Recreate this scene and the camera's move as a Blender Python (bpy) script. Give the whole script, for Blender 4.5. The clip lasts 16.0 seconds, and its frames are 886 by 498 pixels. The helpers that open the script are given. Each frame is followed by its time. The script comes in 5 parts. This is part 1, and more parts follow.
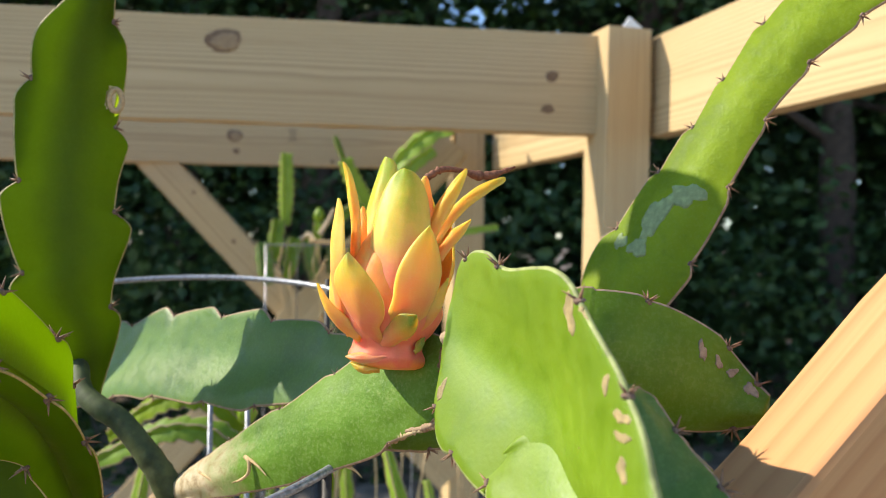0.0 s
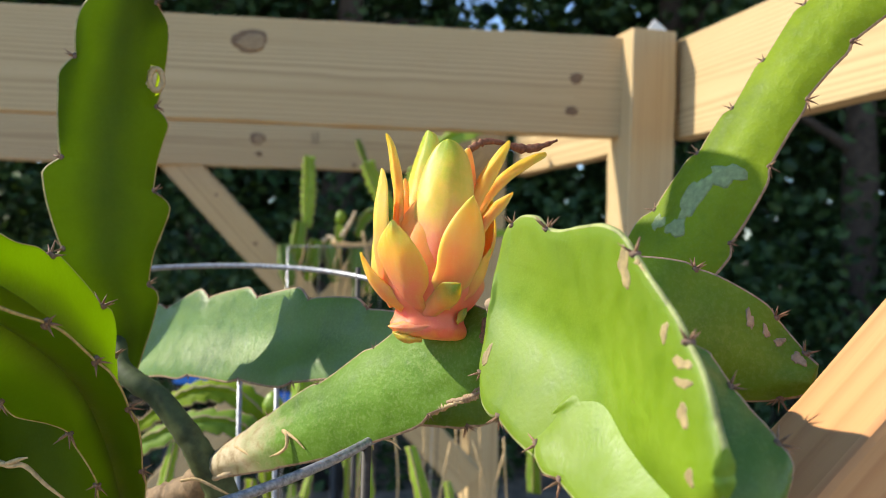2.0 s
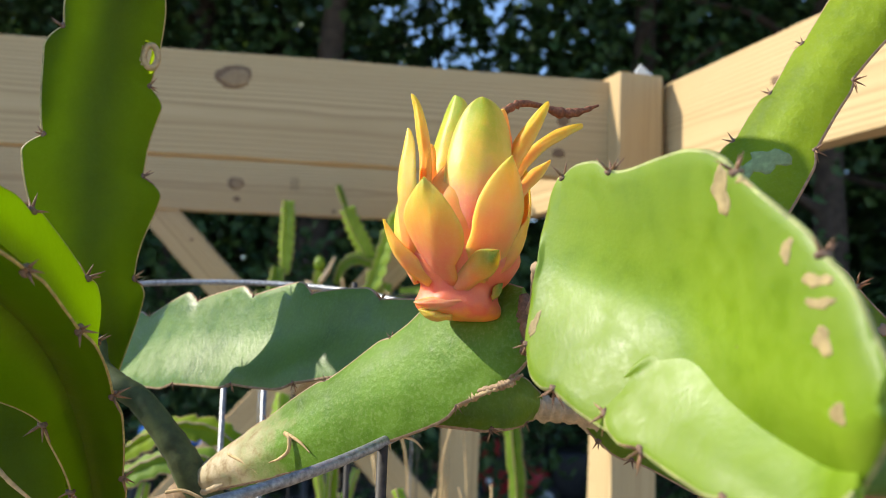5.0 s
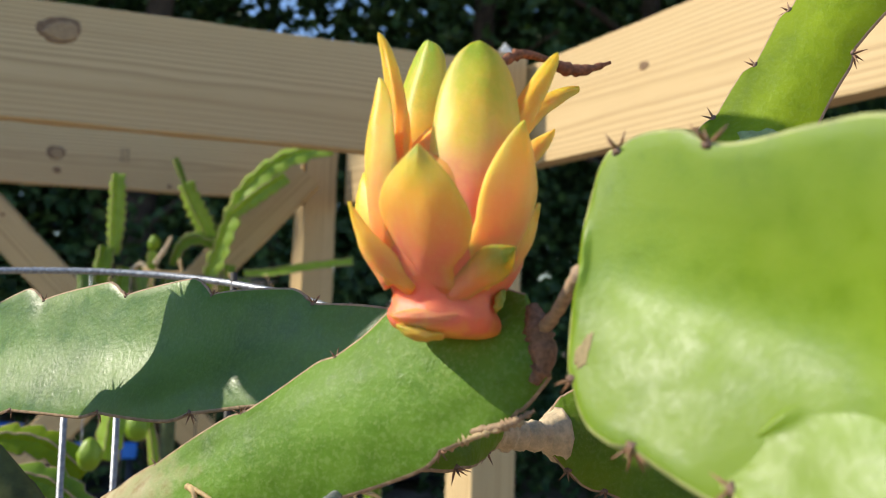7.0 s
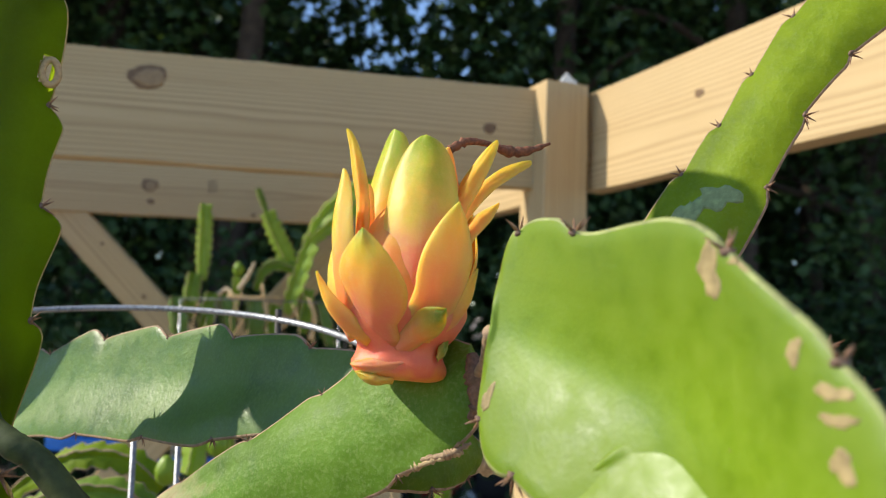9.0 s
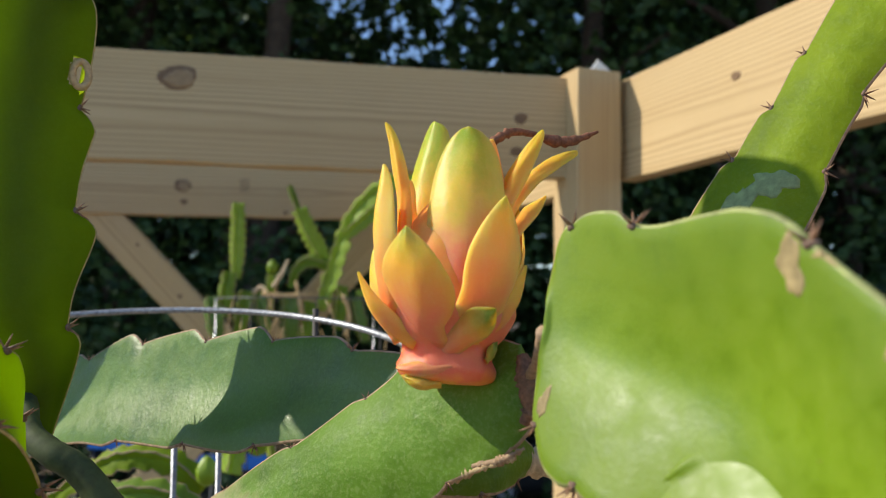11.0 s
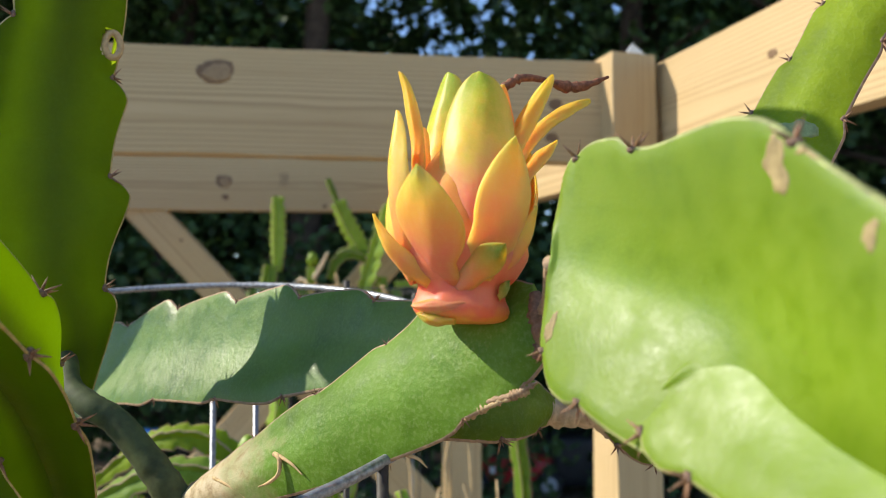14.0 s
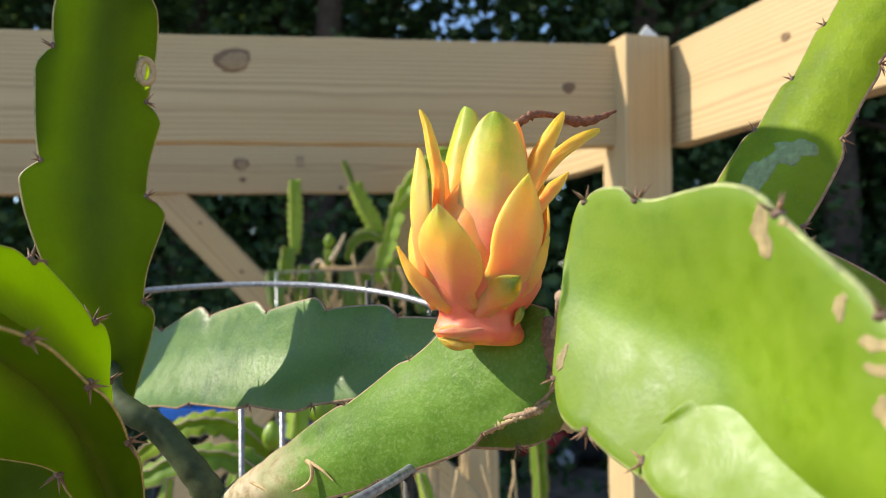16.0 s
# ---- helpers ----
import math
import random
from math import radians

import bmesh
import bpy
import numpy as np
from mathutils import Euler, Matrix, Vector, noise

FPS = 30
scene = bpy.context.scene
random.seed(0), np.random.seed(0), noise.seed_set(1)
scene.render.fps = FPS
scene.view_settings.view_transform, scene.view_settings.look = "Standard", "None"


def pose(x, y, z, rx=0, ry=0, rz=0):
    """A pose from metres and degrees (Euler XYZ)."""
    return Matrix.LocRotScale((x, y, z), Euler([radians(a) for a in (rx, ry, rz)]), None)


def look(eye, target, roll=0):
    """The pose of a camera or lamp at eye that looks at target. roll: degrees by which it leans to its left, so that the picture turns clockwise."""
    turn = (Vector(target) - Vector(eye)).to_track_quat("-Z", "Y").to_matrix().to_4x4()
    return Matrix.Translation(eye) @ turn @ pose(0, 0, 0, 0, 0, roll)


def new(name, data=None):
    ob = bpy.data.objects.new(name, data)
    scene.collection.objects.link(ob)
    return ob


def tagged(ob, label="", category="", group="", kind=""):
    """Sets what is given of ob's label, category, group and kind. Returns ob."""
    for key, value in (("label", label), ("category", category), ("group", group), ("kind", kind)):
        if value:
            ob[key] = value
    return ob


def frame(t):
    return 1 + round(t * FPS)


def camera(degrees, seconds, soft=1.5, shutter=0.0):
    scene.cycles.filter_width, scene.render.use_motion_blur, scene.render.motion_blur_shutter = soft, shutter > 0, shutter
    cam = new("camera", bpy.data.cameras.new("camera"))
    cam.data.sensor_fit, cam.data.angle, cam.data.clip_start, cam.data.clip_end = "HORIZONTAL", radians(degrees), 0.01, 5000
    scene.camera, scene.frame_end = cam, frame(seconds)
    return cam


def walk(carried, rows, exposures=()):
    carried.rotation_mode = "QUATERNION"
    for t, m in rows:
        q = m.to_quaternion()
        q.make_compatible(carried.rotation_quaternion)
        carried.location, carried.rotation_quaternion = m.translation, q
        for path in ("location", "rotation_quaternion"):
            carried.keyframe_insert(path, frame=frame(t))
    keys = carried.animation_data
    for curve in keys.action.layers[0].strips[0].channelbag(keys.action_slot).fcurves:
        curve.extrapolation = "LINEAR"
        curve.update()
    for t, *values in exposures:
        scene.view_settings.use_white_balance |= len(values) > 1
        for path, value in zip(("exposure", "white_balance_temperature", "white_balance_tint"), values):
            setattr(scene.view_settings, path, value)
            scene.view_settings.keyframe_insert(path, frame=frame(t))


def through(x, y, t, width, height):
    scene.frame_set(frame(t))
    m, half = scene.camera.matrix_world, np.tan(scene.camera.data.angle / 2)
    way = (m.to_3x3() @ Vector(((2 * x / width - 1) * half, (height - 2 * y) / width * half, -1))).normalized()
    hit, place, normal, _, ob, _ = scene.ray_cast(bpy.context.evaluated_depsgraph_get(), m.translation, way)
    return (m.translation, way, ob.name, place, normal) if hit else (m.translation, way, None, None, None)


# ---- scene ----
from mathutils.bvhtree import BVHTree

cam = camera(55.7, 16.0, 0.9)
PATH = [
    (0, (0.006, 0.039, 1.504), (-0.058, 2.038, 1.485), 1.1),
    (0.5, (0.007, 0.037, 1.494), (-0.065, 2.036, 1.478), 1.5),
    (1, (0.007, 0.039, 1.485), (-0.076, 2.037, 1.471), 1.8),
    (1.5, (-0.001, 0.031, 1.487), (-0.1, 2.029, 1.474), 1.8),
    (2, (-0.004, 0.038, 1.488), (-0.109, 2.035, 1.491), 1.6),
    (2.5, (-0.012, 0.049, 1.487), (-0.107, 2.046, 1.542), 1.5),
    (3, (-0.032, 0.071, 1.464), (-0.111, 2.065, 1.59), 1.8),
    (3.5, (-0.019, 0.064, 1.444), (-0.087, 2.058, 1.593), 2.1),
    (3.7, (-0.016, 0.064, 1.449), (-0.087, 2.057, 1.596), 2.2),
    (5.8, (-0.042, 0.096, 1.454), (0.004, 2.09, 1.608), 2.1),
    (6, (-0.046, 0.103, 1.453), (0.045, 2.095, 1.604), 1.9),
    (6.5, (-0.05, 0.12, 1.453), (0.175, 2.102, 1.585), 1.9),
    (7, (-0.069, 0.155, 1.462), (0.286, 2.12, 1.579), 2.1),
    (7.5, (-0.09, 0.168, 1.458), (0.315, 2.122, 1.588), 2.5),
    (8, (-0.068, 0.147, 1.47), (0.266, 2.114, 1.612), 2.3),
    (8.5, (-0.05, 0.115, 1.489), (0.163, 2.099, 1.626), 2.0),
    (9, (-0.034, 0.102, 1.474), (0.11, 2.091, 1.627), 1.9),
    (9.5, (-0.033, 0.102, 1.471), (0.075, 2.094, 1.624), 1.8),
    (10, (-0.041, 0.105, 1.476), (0.039, 2.098, 1.616), 1.2),
    (10.2, (-0.04, 0.107, 1.475), (0.043, 2.101, 1.608), 0.9),
    (12.3, (-0.036, 0.12, 1.479), (0.01, 2.115, 1.614), 0.1),
    (12.5, (-0.033, 0.12, 1.479), (0.01, 2.115, 1.61), -0.1),
    (13, (-0.033, 0.113, 1.486), (-0.019, 2.109, 1.61), -0.4),
    (13.5, (-0.017, 0.102, 1.461), (-0.035, 2.098, 1.587), -0.1),
    (14, (-0.029, 0.108, 1.458), (-0.057, 2.104, 1.585), -0.1),
    (14.5, (-0.03, 0.102, 1.469), (-0.069, 2.098, 1.592), -0.1),
    (15, (-0.033, 0.109, 1.47), (-0.08, 2.105, 1.588), -0.1),
    (15.5, (-0.024, 0.1, 1.478), (-0.086, 2.096, 1.579), -0.2),
    (16, (-0.03, 0.086, 1.476), (-0.094, 2.084, 1.539), -0.6),
]
walk(cam, [(t, look(eye, target, roll)) for t, eye, target, roll in PATH],
     [(0, 0.92), (2.5, 0.86), (3.5, 0.86), (6, 0.80), (7, 0.58), (7.5, 0.36), (8, 0.42), (8.5, 0.42), (9, 0.58), (10, 0.46), (12.3, 0.38), (13, 0.42), (13.5, 0.62), (14, 0.68), (16, 0.80)])
# a phone lens close to its subject: shallow depth of field
cam.data.dof.use_dof = True
cam.data.dof.focus_distance = 0.322
cam.data.dof.aperture_fstop = 15.0

# ---- light ----
SUN_TO = Vector((-0.8057, 0.0733, 0.5878)).normalized()
world = bpy.data.worlds.new("sky")
scene.world = world
world.use_nodes = True
wn = world.node_tree
sky = wn.nodes.new("ShaderNodeTexSky")
sky.sky_type = "NISHITA"
sky.sun_disc = False
sky.air_density = 0.9
sky.dust_density = 0.1
sky.ozone_density = 3.5
sky.sun_elevation = math.asin(SUN_TO.z)
sky.sun_rotation = math.atan2(SUN_TO.x, SUN_TO.y)
wn.links.new(sky.outputs[0], wn.nodes["Background"].inputs[0])
wn.nodes["Background"].inputs[1].default_value = 0.15
sun = new("sun", bpy.data.lights.new("sun", "SUN"))
sun.data.energy = 3.9
sun.data.angle = radians(0.55)
sun.data.color = (1.0, 0.905, 0.755)
sun.matrix_world = look(SUN_TO * 20, (0, 0, 0))


# ---- materials ----
def material(name, rough=0.6, metal=0.0, spec=0.5):
    m = bpy.data.materials.new(name)
    m.use_nodes = True
    b = m.node_tree.nodes["Principled BSDF"]
    b.inputs["Roughness"].default_value = rough
    b.inputs["Metallic"].default_value = metal
    b.inputs["Specular IOR Level"].default_value = spec
    return m, m.node_tree, b


def coords(nt, kind="Object", scale=(1, 1, 1), rot=(0, 0, 0)):
    tc = nt.nodes.new("ShaderNodeTexCoord")
    mp = nt.nodes.new("ShaderNodeMapping")
    mp.inputs["Scale"].default_value = scale
    mp.inputs["Rotation"].default_value = rot
    nt.links.new(tc.outputs[kind], mp.inputs["Vector"])
    return mp.outputs[0]


def noise_tex(nt, vec, scale, detail=4, rough=0.55, distort=0.0):
    n = nt.nodes.new("ShaderNodeTexNoise")
    n.inputs["Scale"].default_value = scale
    n.inputs["Detail"].default_value = detail
    n.inputs["Roughness"].default_value = rough
    n.inputs["Distortion"].default_value = distort
    nt.links.new(vec, n.inputs["Vector"])
    return n.outputs["Fac"]


def ramp(nt, fac, stops):
    r = nt.nodes.new("ShaderNodeValToRGB")
    e = r.color_ramp.elements
    while len(e) < len(stops):
        e.new(0.5)
    for k, (p, c) in zip(e, stops):
        k.position, k.color = p, (*c, 1)
    nt.links.new(fac, r.inputs[0])
    return r.outputs[0]


def blend(nt, fac, a, b, mode="MIX"):
    m = nt.nodes.new("ShaderNodeMix")
    m.data_type, m.blend_type = "RGBA", mode
    for sock, v in ((m.inputs[0], fac), (m.inputs[6], a), (m.inputs[7], b)):
        if isinstance(v, (int, float)):
            sock.default_value = v
        elif isinstance(v, tuple):
            sock.default_value = (*v, 1)
        else:
            nt.links.new(v, sock)
    return m.outputs[2]


def bump(nt, b, height, strength=0.2, dist=0.001):
    n = nt.nodes.new("ShaderNodeBump")
    n.inputs["Strength"].default_value = strength
    n.inputs["Distance"].default_value = dist
    nt.links.new(height, n.inputs["Height"])
    nt.links.new(n.outputs[0], b.inputs["Normal"])


def see_through(nt, b, color, amount):
    """Thin plant tissue: part of the light passes through."""
    out = nt.nodes["Material Output"]
    t = nt.nodes.new("ShaderNodeBsdfTranslucent")
    if isinstance(color, tuple):
        t.inputs[0].default_value = (*color, 1)
    else:
        nt.links.new(color, t.inputs[0])
    mx = nt.nodes.new("ShaderNodeMixShader")
    at = nt.nodes.new("ShaderNodeAttribute")
    at.attribute_name = "thin"
    lo, hi = amount if isinstance(amount, tuple) else (amount, amount)
    nt.links.new(ramp(nt, at.outputs["Fac"], [(0.08, (lo,) * 3), (0.60, (hi,) * 3)]), mx.inputs[0])
    nt.links.new(b.outputs[0], mx.inputs[1])
    nt.links.new(t.outputs[0], mx.inputs[2])
    nt.links.new(mx.outputs[0], out.inputs[0])


def cactus_mat(name, dark, mid, light, bloom=0.0, through=0.3, rough=0.42, spec=0.4, pale=(0.30, 0.38, 0.09), stipple=0.26, woody=None, lumps=0.40):
    """Succulent skin: soft blotches, fine pale stippling, a waxy uneven gloss; part of the light passes through."""
    m, nt, b = material(name, rough, 0, spec)
    v = coords(nt)
    big = noise_tex(nt, v, 26, 4, 0.55, 0.4)
    blot = noise_tex(nt, v, 130, 4, 0.62)
    fine = noise_tex(nt, v, 620, 3, 0.65)
    vor = nt.nodes.new("ShaderNodeTexVoronoi")
    vor.inputs["Scale"].default_value = 900
    nt.links.new(v, vor.inputs["Vector"])
    c = ramp(nt, big, [(0.28, dark), (0.5, mid), (0.74, light)])
    c = blend(nt, ramp(nt, blot, [(0.40, (0, 0, 0)), (0.72, (0.5, 0.5, 0.5))]), c, light)
    c = blend(nt, ramp(nt, blot, [(0.28, (0.45, 0.45, 0.45)), (0.42, (0, 0, 0))]), c, dark)
    c = blend(nt, ramp(nt, fine, [(0.48, (0, 0, 0)), (0.66, (stipple,) * 3)]), c, pale)
    c = blend(nt, ramp(nt, vor.outputs["Distance"], [(0.06, (stipple * 1.3,) * 3), (0.20, (0, 0, 0))]), c, pale)
    if bloom:
        c = blend(nt, bloom, c, (0.45, 0.55, 0.45))
    if woody:
        # old straw-coloured bark creeping up from the base along x
        sp = nt.nodes.new("ShaderNodeSeparateXYZ")
        nt.links.new(v, sp.inputs[0])
        wob = nt.nodes.new("ShaderNodeMath")
        wob.operation = "MULTIPLY_ADD"
        nt.links.new(noise_tex(nt, v, 120, 5, 0.65), wob.inputs[0])
        wob.inputs[1].default_value = 0.05
        nt.links.new(sp.outputs["X"], wob.inputs[2])
        mr = nt.nodes.new("ShaderNodeMapRange")
        mr.inputs["From Min"].default_value = woody[0] + 0.025
        mr.inputs["From Max"].default_value = woody[1] + 0.025
        mr.inputs["To Min"].default_value = 1.0
        mr.inputs["To Max"].default_value = 0.0
        nt.links.new(wob.outputs[0], mr.inputs["Value"])
        bark = ramp(nt, noise_tex(nt, v, 240, 4, 0.6), [(0.3, (0.36, 0.25, 0.13)), (0.5, (0.60, 0.49, 0.30)), (0.7, (0.70, 0.60, 0.40))])
        c = blend(nt, mr.outputs[0], c, bark)
    nt.links.new(c, b.inputs["Base Color"])
    nt.links.new(ramp(nt, blot, [(0.3, (rough - 0.08,) * 3), (0.7, (rough + 0.14,) * 3)]), b.inputs["Roughness"])
    n1 = nt.nodes.new("ShaderNodeBump")
    n1.inputs["Strength"].default_value = lumps
    n1.inputs["Distance"].default_value = 0.002
    nt.links.new(noise_tex(nt, v, 75, 3, 0.5), n1.inputs["Height"])
    n2 = nt.nodes.new("ShaderNodeBump")
    n2.inputs["Strength"].default_value = 0.2 + lumps
    n2.inputs["Distance"].default_value = 0.0004
    nt.links.new(fine, n2.inputs["Height"])
    nt.links.new(n1.outputs[0], n2.inputs["Normal"])
    nt.links.new(n2.outputs[0], b.inputs["Normal"])
    see_through(nt, b, blend(nt, 0.55, c, (0.55, 0.75, 0.02)), through)
    return m


def wood_mat(name, a=(0.62, 0.465, 0.245), d=(0.28, 0.17, 0.068), axis=0):
    """Pressure-treated softwood: growth rings round a pith outside the board, cut into long lines and arches, with fine fibres."""
    m, nt, b = material(name, 0.62, 0, 0.3)
    tc = nt.nodes.new("ShaderNodeTexCoord")
    oi = nt.nodes.new("ShaderNodeObjectInfo")
    shift = nt.nodes.new("ShaderNodeCombineXYZ")
    far = nt.nodes.new("ShaderNodeMath")
    far.operation = "MULTIPLY"
    far.inputs[1].default_value = 40.0
    nt.links.new(oi.outputs["Random"], far.inputs[0])
    nt.links.new(far.outputs[0], shift.inputs["XYZ"[axis]])
    add = nt.nodes.new("ShaderNodeVectorMath")
    nt.links.new(tc.outputs["Object"], add.inputs[0])
    nt.links.new(shift.outputs[0], add.inputs[1])

    def stretched(along, across, loc=(0, 0, 0)):
        mp = nt.nodes.new("ShaderNodeMapping")
        sc = [across] * 3
        sc[axis] = along
        mp.inputs["Scale"].default_value = sc
        mp.inputs["Location"].default_value = loc
        nt.links.new(add.outputs[0], mp.inputs["Vector"])
        return mp.outputs[0]

    w = nt.nodes.new("ShaderNodeTexWave")
    w.wave_type, w.rings_direction, w.wave_profile = "RINGS", "XYZ"[axis], "SAW"
    w.inputs["Scale"].default_value = 44.0
    w.inputs["Distortion"].default_value = 9.0
    w.inputs["Detail"].default_value = 2.0
    w.inputs["Detail Scale"].default_value = 0.22
    w.inputs["Detail Roughness"].default_value = 0.42
    nt.links.new(stretched(0.10, 1.0, (0.0, 0.055, 0.024)), w.inputs["Vector"])
    lines = ramp(nt, w.outputs["Fac"], [(0.0, (0.0, 0.0, 0.0)), (0.45, (0.10, 0.10, 0.10)), (0.86, (0.85, 0.85, 0.85)), (1.0, (0.25, 0.25, 0.25))])
    tone = noise_tex(nt, stretched(0.9, 11.0), 1.0, 3, 0.55)
    fib = noise_tex(nt, stretched(9.0, 420.0), 1.0, 3, 0.6)
    streak = noise_tex(nt, stretched(1.3, 70.0), 1.0, 4, 0.6)
    c = blend(nt, ramp(nt, tone, [(0.32, (0, 0, 0)), (0.70, (0.85, 0.85, 0.85))]), a, (a[0] * 0.86, a[1] * 0.83, a[2] * 0.78))
    c = blend(nt, ramp(nt, streak, [(0.50, (0, 0, 0)), (0.78, (0.42, 0.42, 0.42))]), c, (a[0] * 0.72, a[1] * 0.64, a[2] * 0.55))
    fade = ramp(nt, tone, [(0.25, (0.85, 0.85, 0.85)), (0.65, (0.36, 0.36, 0.36))])
    c = blend(nt, blend(nt, 1.0, lines, fade, "MULTIPLY"), c, d)
    c = blend(nt, ramp(nt, fib, [(0.5, (0, 0, 0)), (0.8, (0.28, 0.28, 0.28))]), c, d)
    nt.links.new(c, b.inputs["Base Color"])
    n1 = nt.nodes.new("ShaderNodeBump")
    n1.inputs["Strength"].default_value = 0.25
    n1.inputs["Distance"].default_value = 0.0008
    nt.links.new(lines, n1.inputs["Height"])
    n2 = nt.nodes.new("ShaderNodeBump")
    n2.inputs["Strength"].default_value = 0.25
    n2.inputs["Distance"].default_value = 0.0006
    nt.links.new(fib, n2.inputs["Height"])
    nt.links.new(n1.outputs[0], n2.inputs["Normal"])
    nt.links.new(n2.outputs[0], b.inputs["Normal"])
    return m


def plain_mat(name, color, rough=0.6, metal=0.0, vary=0.25, scale=60, relief=0.15, spec=0.4):
    m, nt, b = material(name, rough, metal, spec)
    n = noise_tex(nt, coords(nt), scale, 5, 0.6)
    lo = tuple(x * (1 - vary) for x in color)
    hi = tuple(min(1, x * (1 + vary)) for x in color)
    nt.links.new(ramp(nt, n, [(0.3, lo), (0.7, hi)]), b.inputs["Base Color"])
    bump(nt, b, n, relief, 0.001)
    return m


PAD = cactus_mat("cactus_pad", (0.080, 0.155, 0.007), (0.13, 0.235, 0.011), (0.19, 0.30, 0.02), 0.0, (0.06, 0.28), 0.52, 0.28)
PAD_BRIGHT = cactus_mat("cactus_pad_bright", (0.125, 0.198, 0.003), (0.178, 0.262, 0.004), (0.235, 0.325, 0.008), 0.0, (0.06, 0.22), 0.56, 0.18, stipple=0.15)
PAD_SHOOT = cactus_mat("cactus_young_shoot", (0.22, 0.36, 0.02), (0.30, 0.46, 0.035), (0.40, 0.54, 0.07), 0.0, (0.1, 0.35), 0.45, 0.4, stipple=0.1)
PAD_STEM = cactus_mat("cactus_pad_old_base", (0.062, 0.142, 0.010), (0.108, 0.226, 0.017), (0.160, 0.295, 0.035), 0.0, (0.05, 0.2), 0.50, 0.20, (0.32, 0.42, 0.14), 0.30, woody=(-0.125, -0.096))
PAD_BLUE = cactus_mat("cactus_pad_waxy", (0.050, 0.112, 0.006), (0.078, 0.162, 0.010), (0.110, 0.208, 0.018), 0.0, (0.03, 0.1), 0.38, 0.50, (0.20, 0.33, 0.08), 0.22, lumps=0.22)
PAD_YOUNG = cactus_mat("cactus_pad_young", (0.126, 0.226, 0.004), (0.172, 0.290, 0.005), (0.222, 0.340, 0.009), 0.0, (0.1, 0.3), 0.47, 0.56, (0.26, 0.37, 0.04), 0.12, lumps=0.07)
PAD_GLOW = cactus_mat("cactus_rib_backlit", (0.066, 0.094, 0.004), (0.096, 0.135, 0.005), (0.135, 0.182, 0.008), 0.0, (0.12, 0.82), 0.48, 0.18, (0.22, 0.32, 0.04), 0.15)
BENT = plain_mat("bent_stem_bark", (0.070, 0.090, 0.030), 0.7, 0, 0.45, 120, 0.4)
SCAR_DARK = plain_mat("dark_scar", (0.22, 0.12, 0.07), 0.8, 0, 0.4, 600, 0.5)
WOODKNOT = plain_mat("knot_heart", (0.33, 0.22, 0.11), 0.6, 0, 0.3, 300, 0.3)
GREEN = plain_mat("green_plastic", (0.02, 0.22, 0.08), 0.4)
CAGE_LEGS = (0.05, 0.20, 0.31, 0.408, 0.651, 0.714, 0.737, 0.86)
# Darker copy of the pad green; the stems' shade is in the colour.
PAD_SHADED = cactus_mat("cactus_pad_shaded", (0.046, 0.078, 0.003), (0.068, 0.112, 0.004), (0.095, 0.15, 0.007), 0.0, (0.32, 0.60), 0.48, 0.14, (0.14, 0.21, 0.03), 0.15)
CORK = plain_mat("corky_margin", (0.36, 0.25, 0.15), 0.8, 0, 0.35, 400, 0.4)
CORK_PALE = plain_mat("pale_scar", (0.24, 0.30, 0.12), 0.7, 0, 0.25, 300, 0.3)
SCAR_TAN = plain_mat("tan_scar", (0.46, 0.34, 0.18), 0.75, 0, 0.25, 500, 0.3)
SCAR_ROSE = plain_mat("rosy_scar", (0.33, 0.255, 0.115), 0.7, 0, 0.35, 260, 0.4)
WOODY_PINK = plain_mat("old_stem_bark", (0.25, 0.17, 0.095), 0.8, 0, 0.45, 160, 0.6)
PALE_RIM = plain_mat("pale_margin", (0.42, 0.34, 0.13), 0.6, 0, 0.35, 400, 0.3)
PAD_RIM = plain_mat("pad_margin", (0.27, 0.30, 0.10), 0.6, 0, 0.55, 130, 0.3)
SPINE = plain_mat("brown_spine", (0.26, 0.145, 0.08), 0.55, 0, 0.4, 500, 0.1)
AREOLE = plain_mat("areole_felt", (0.20, 0.13, 0.09), 0.9, 0, 0.4, 900, 0.5)
ROOT = plain_mat("dry_root", (0.58, 0.41, 0.20), 0.75, 0, 0.35, 300, 0.4)
WOODY = plain_mat("woody_neck", (0.58, 0.46, 0.29), 0.75, 0, 0.3, 250, 0.5)
WIRE = plain_mat("galvanised_wire", (0.55, 0.56, 0.58), 0.38, 0.85, 0.2, 200, 0.1)
WIRE_MID = plain_mat("grey_wire", (0.30, 0.31, 0.33), 0.5, 0.8, 0.3, 300, 0.2)
# near-black wire for the front legs and one at the back
WIRE_DARK = plain_mat("dark_wire", (0.055, 0.05, 0.045), 0.6, 0.2, 0.3, 300, 0.2)
WIRE_RING = plain_mat("ring_wire", (0.32, 0.33, 0.35), 0.42, 0.55, 0.5, 420, 0.25)
WIRE_DULL = plain_mat("weathered_wire", (0.13, 0.13, 0.14), 0.5, 0.4, 0.3, 300, 0.2)
DRY = plain_mat("dried_petal", (0.22, 0.085, 0.04), 0.7, 0, 0.5, 700, 0.6)
WOOD = wood_mat("treated_pine")
WOOD_ORANGE = wood_mat("orange_pine", (0.62, 0.325, 0.135), (0.46, 0.20, 0.075))
KNOT = plain_mat("pine_knot", (0.20, 0.12, 0.06), 0.6, 0, 0.35, 220, 0.3)
INK = plain_mat("grade_stamp_ink", (0.20, 0.15, 0.09), 0.7)
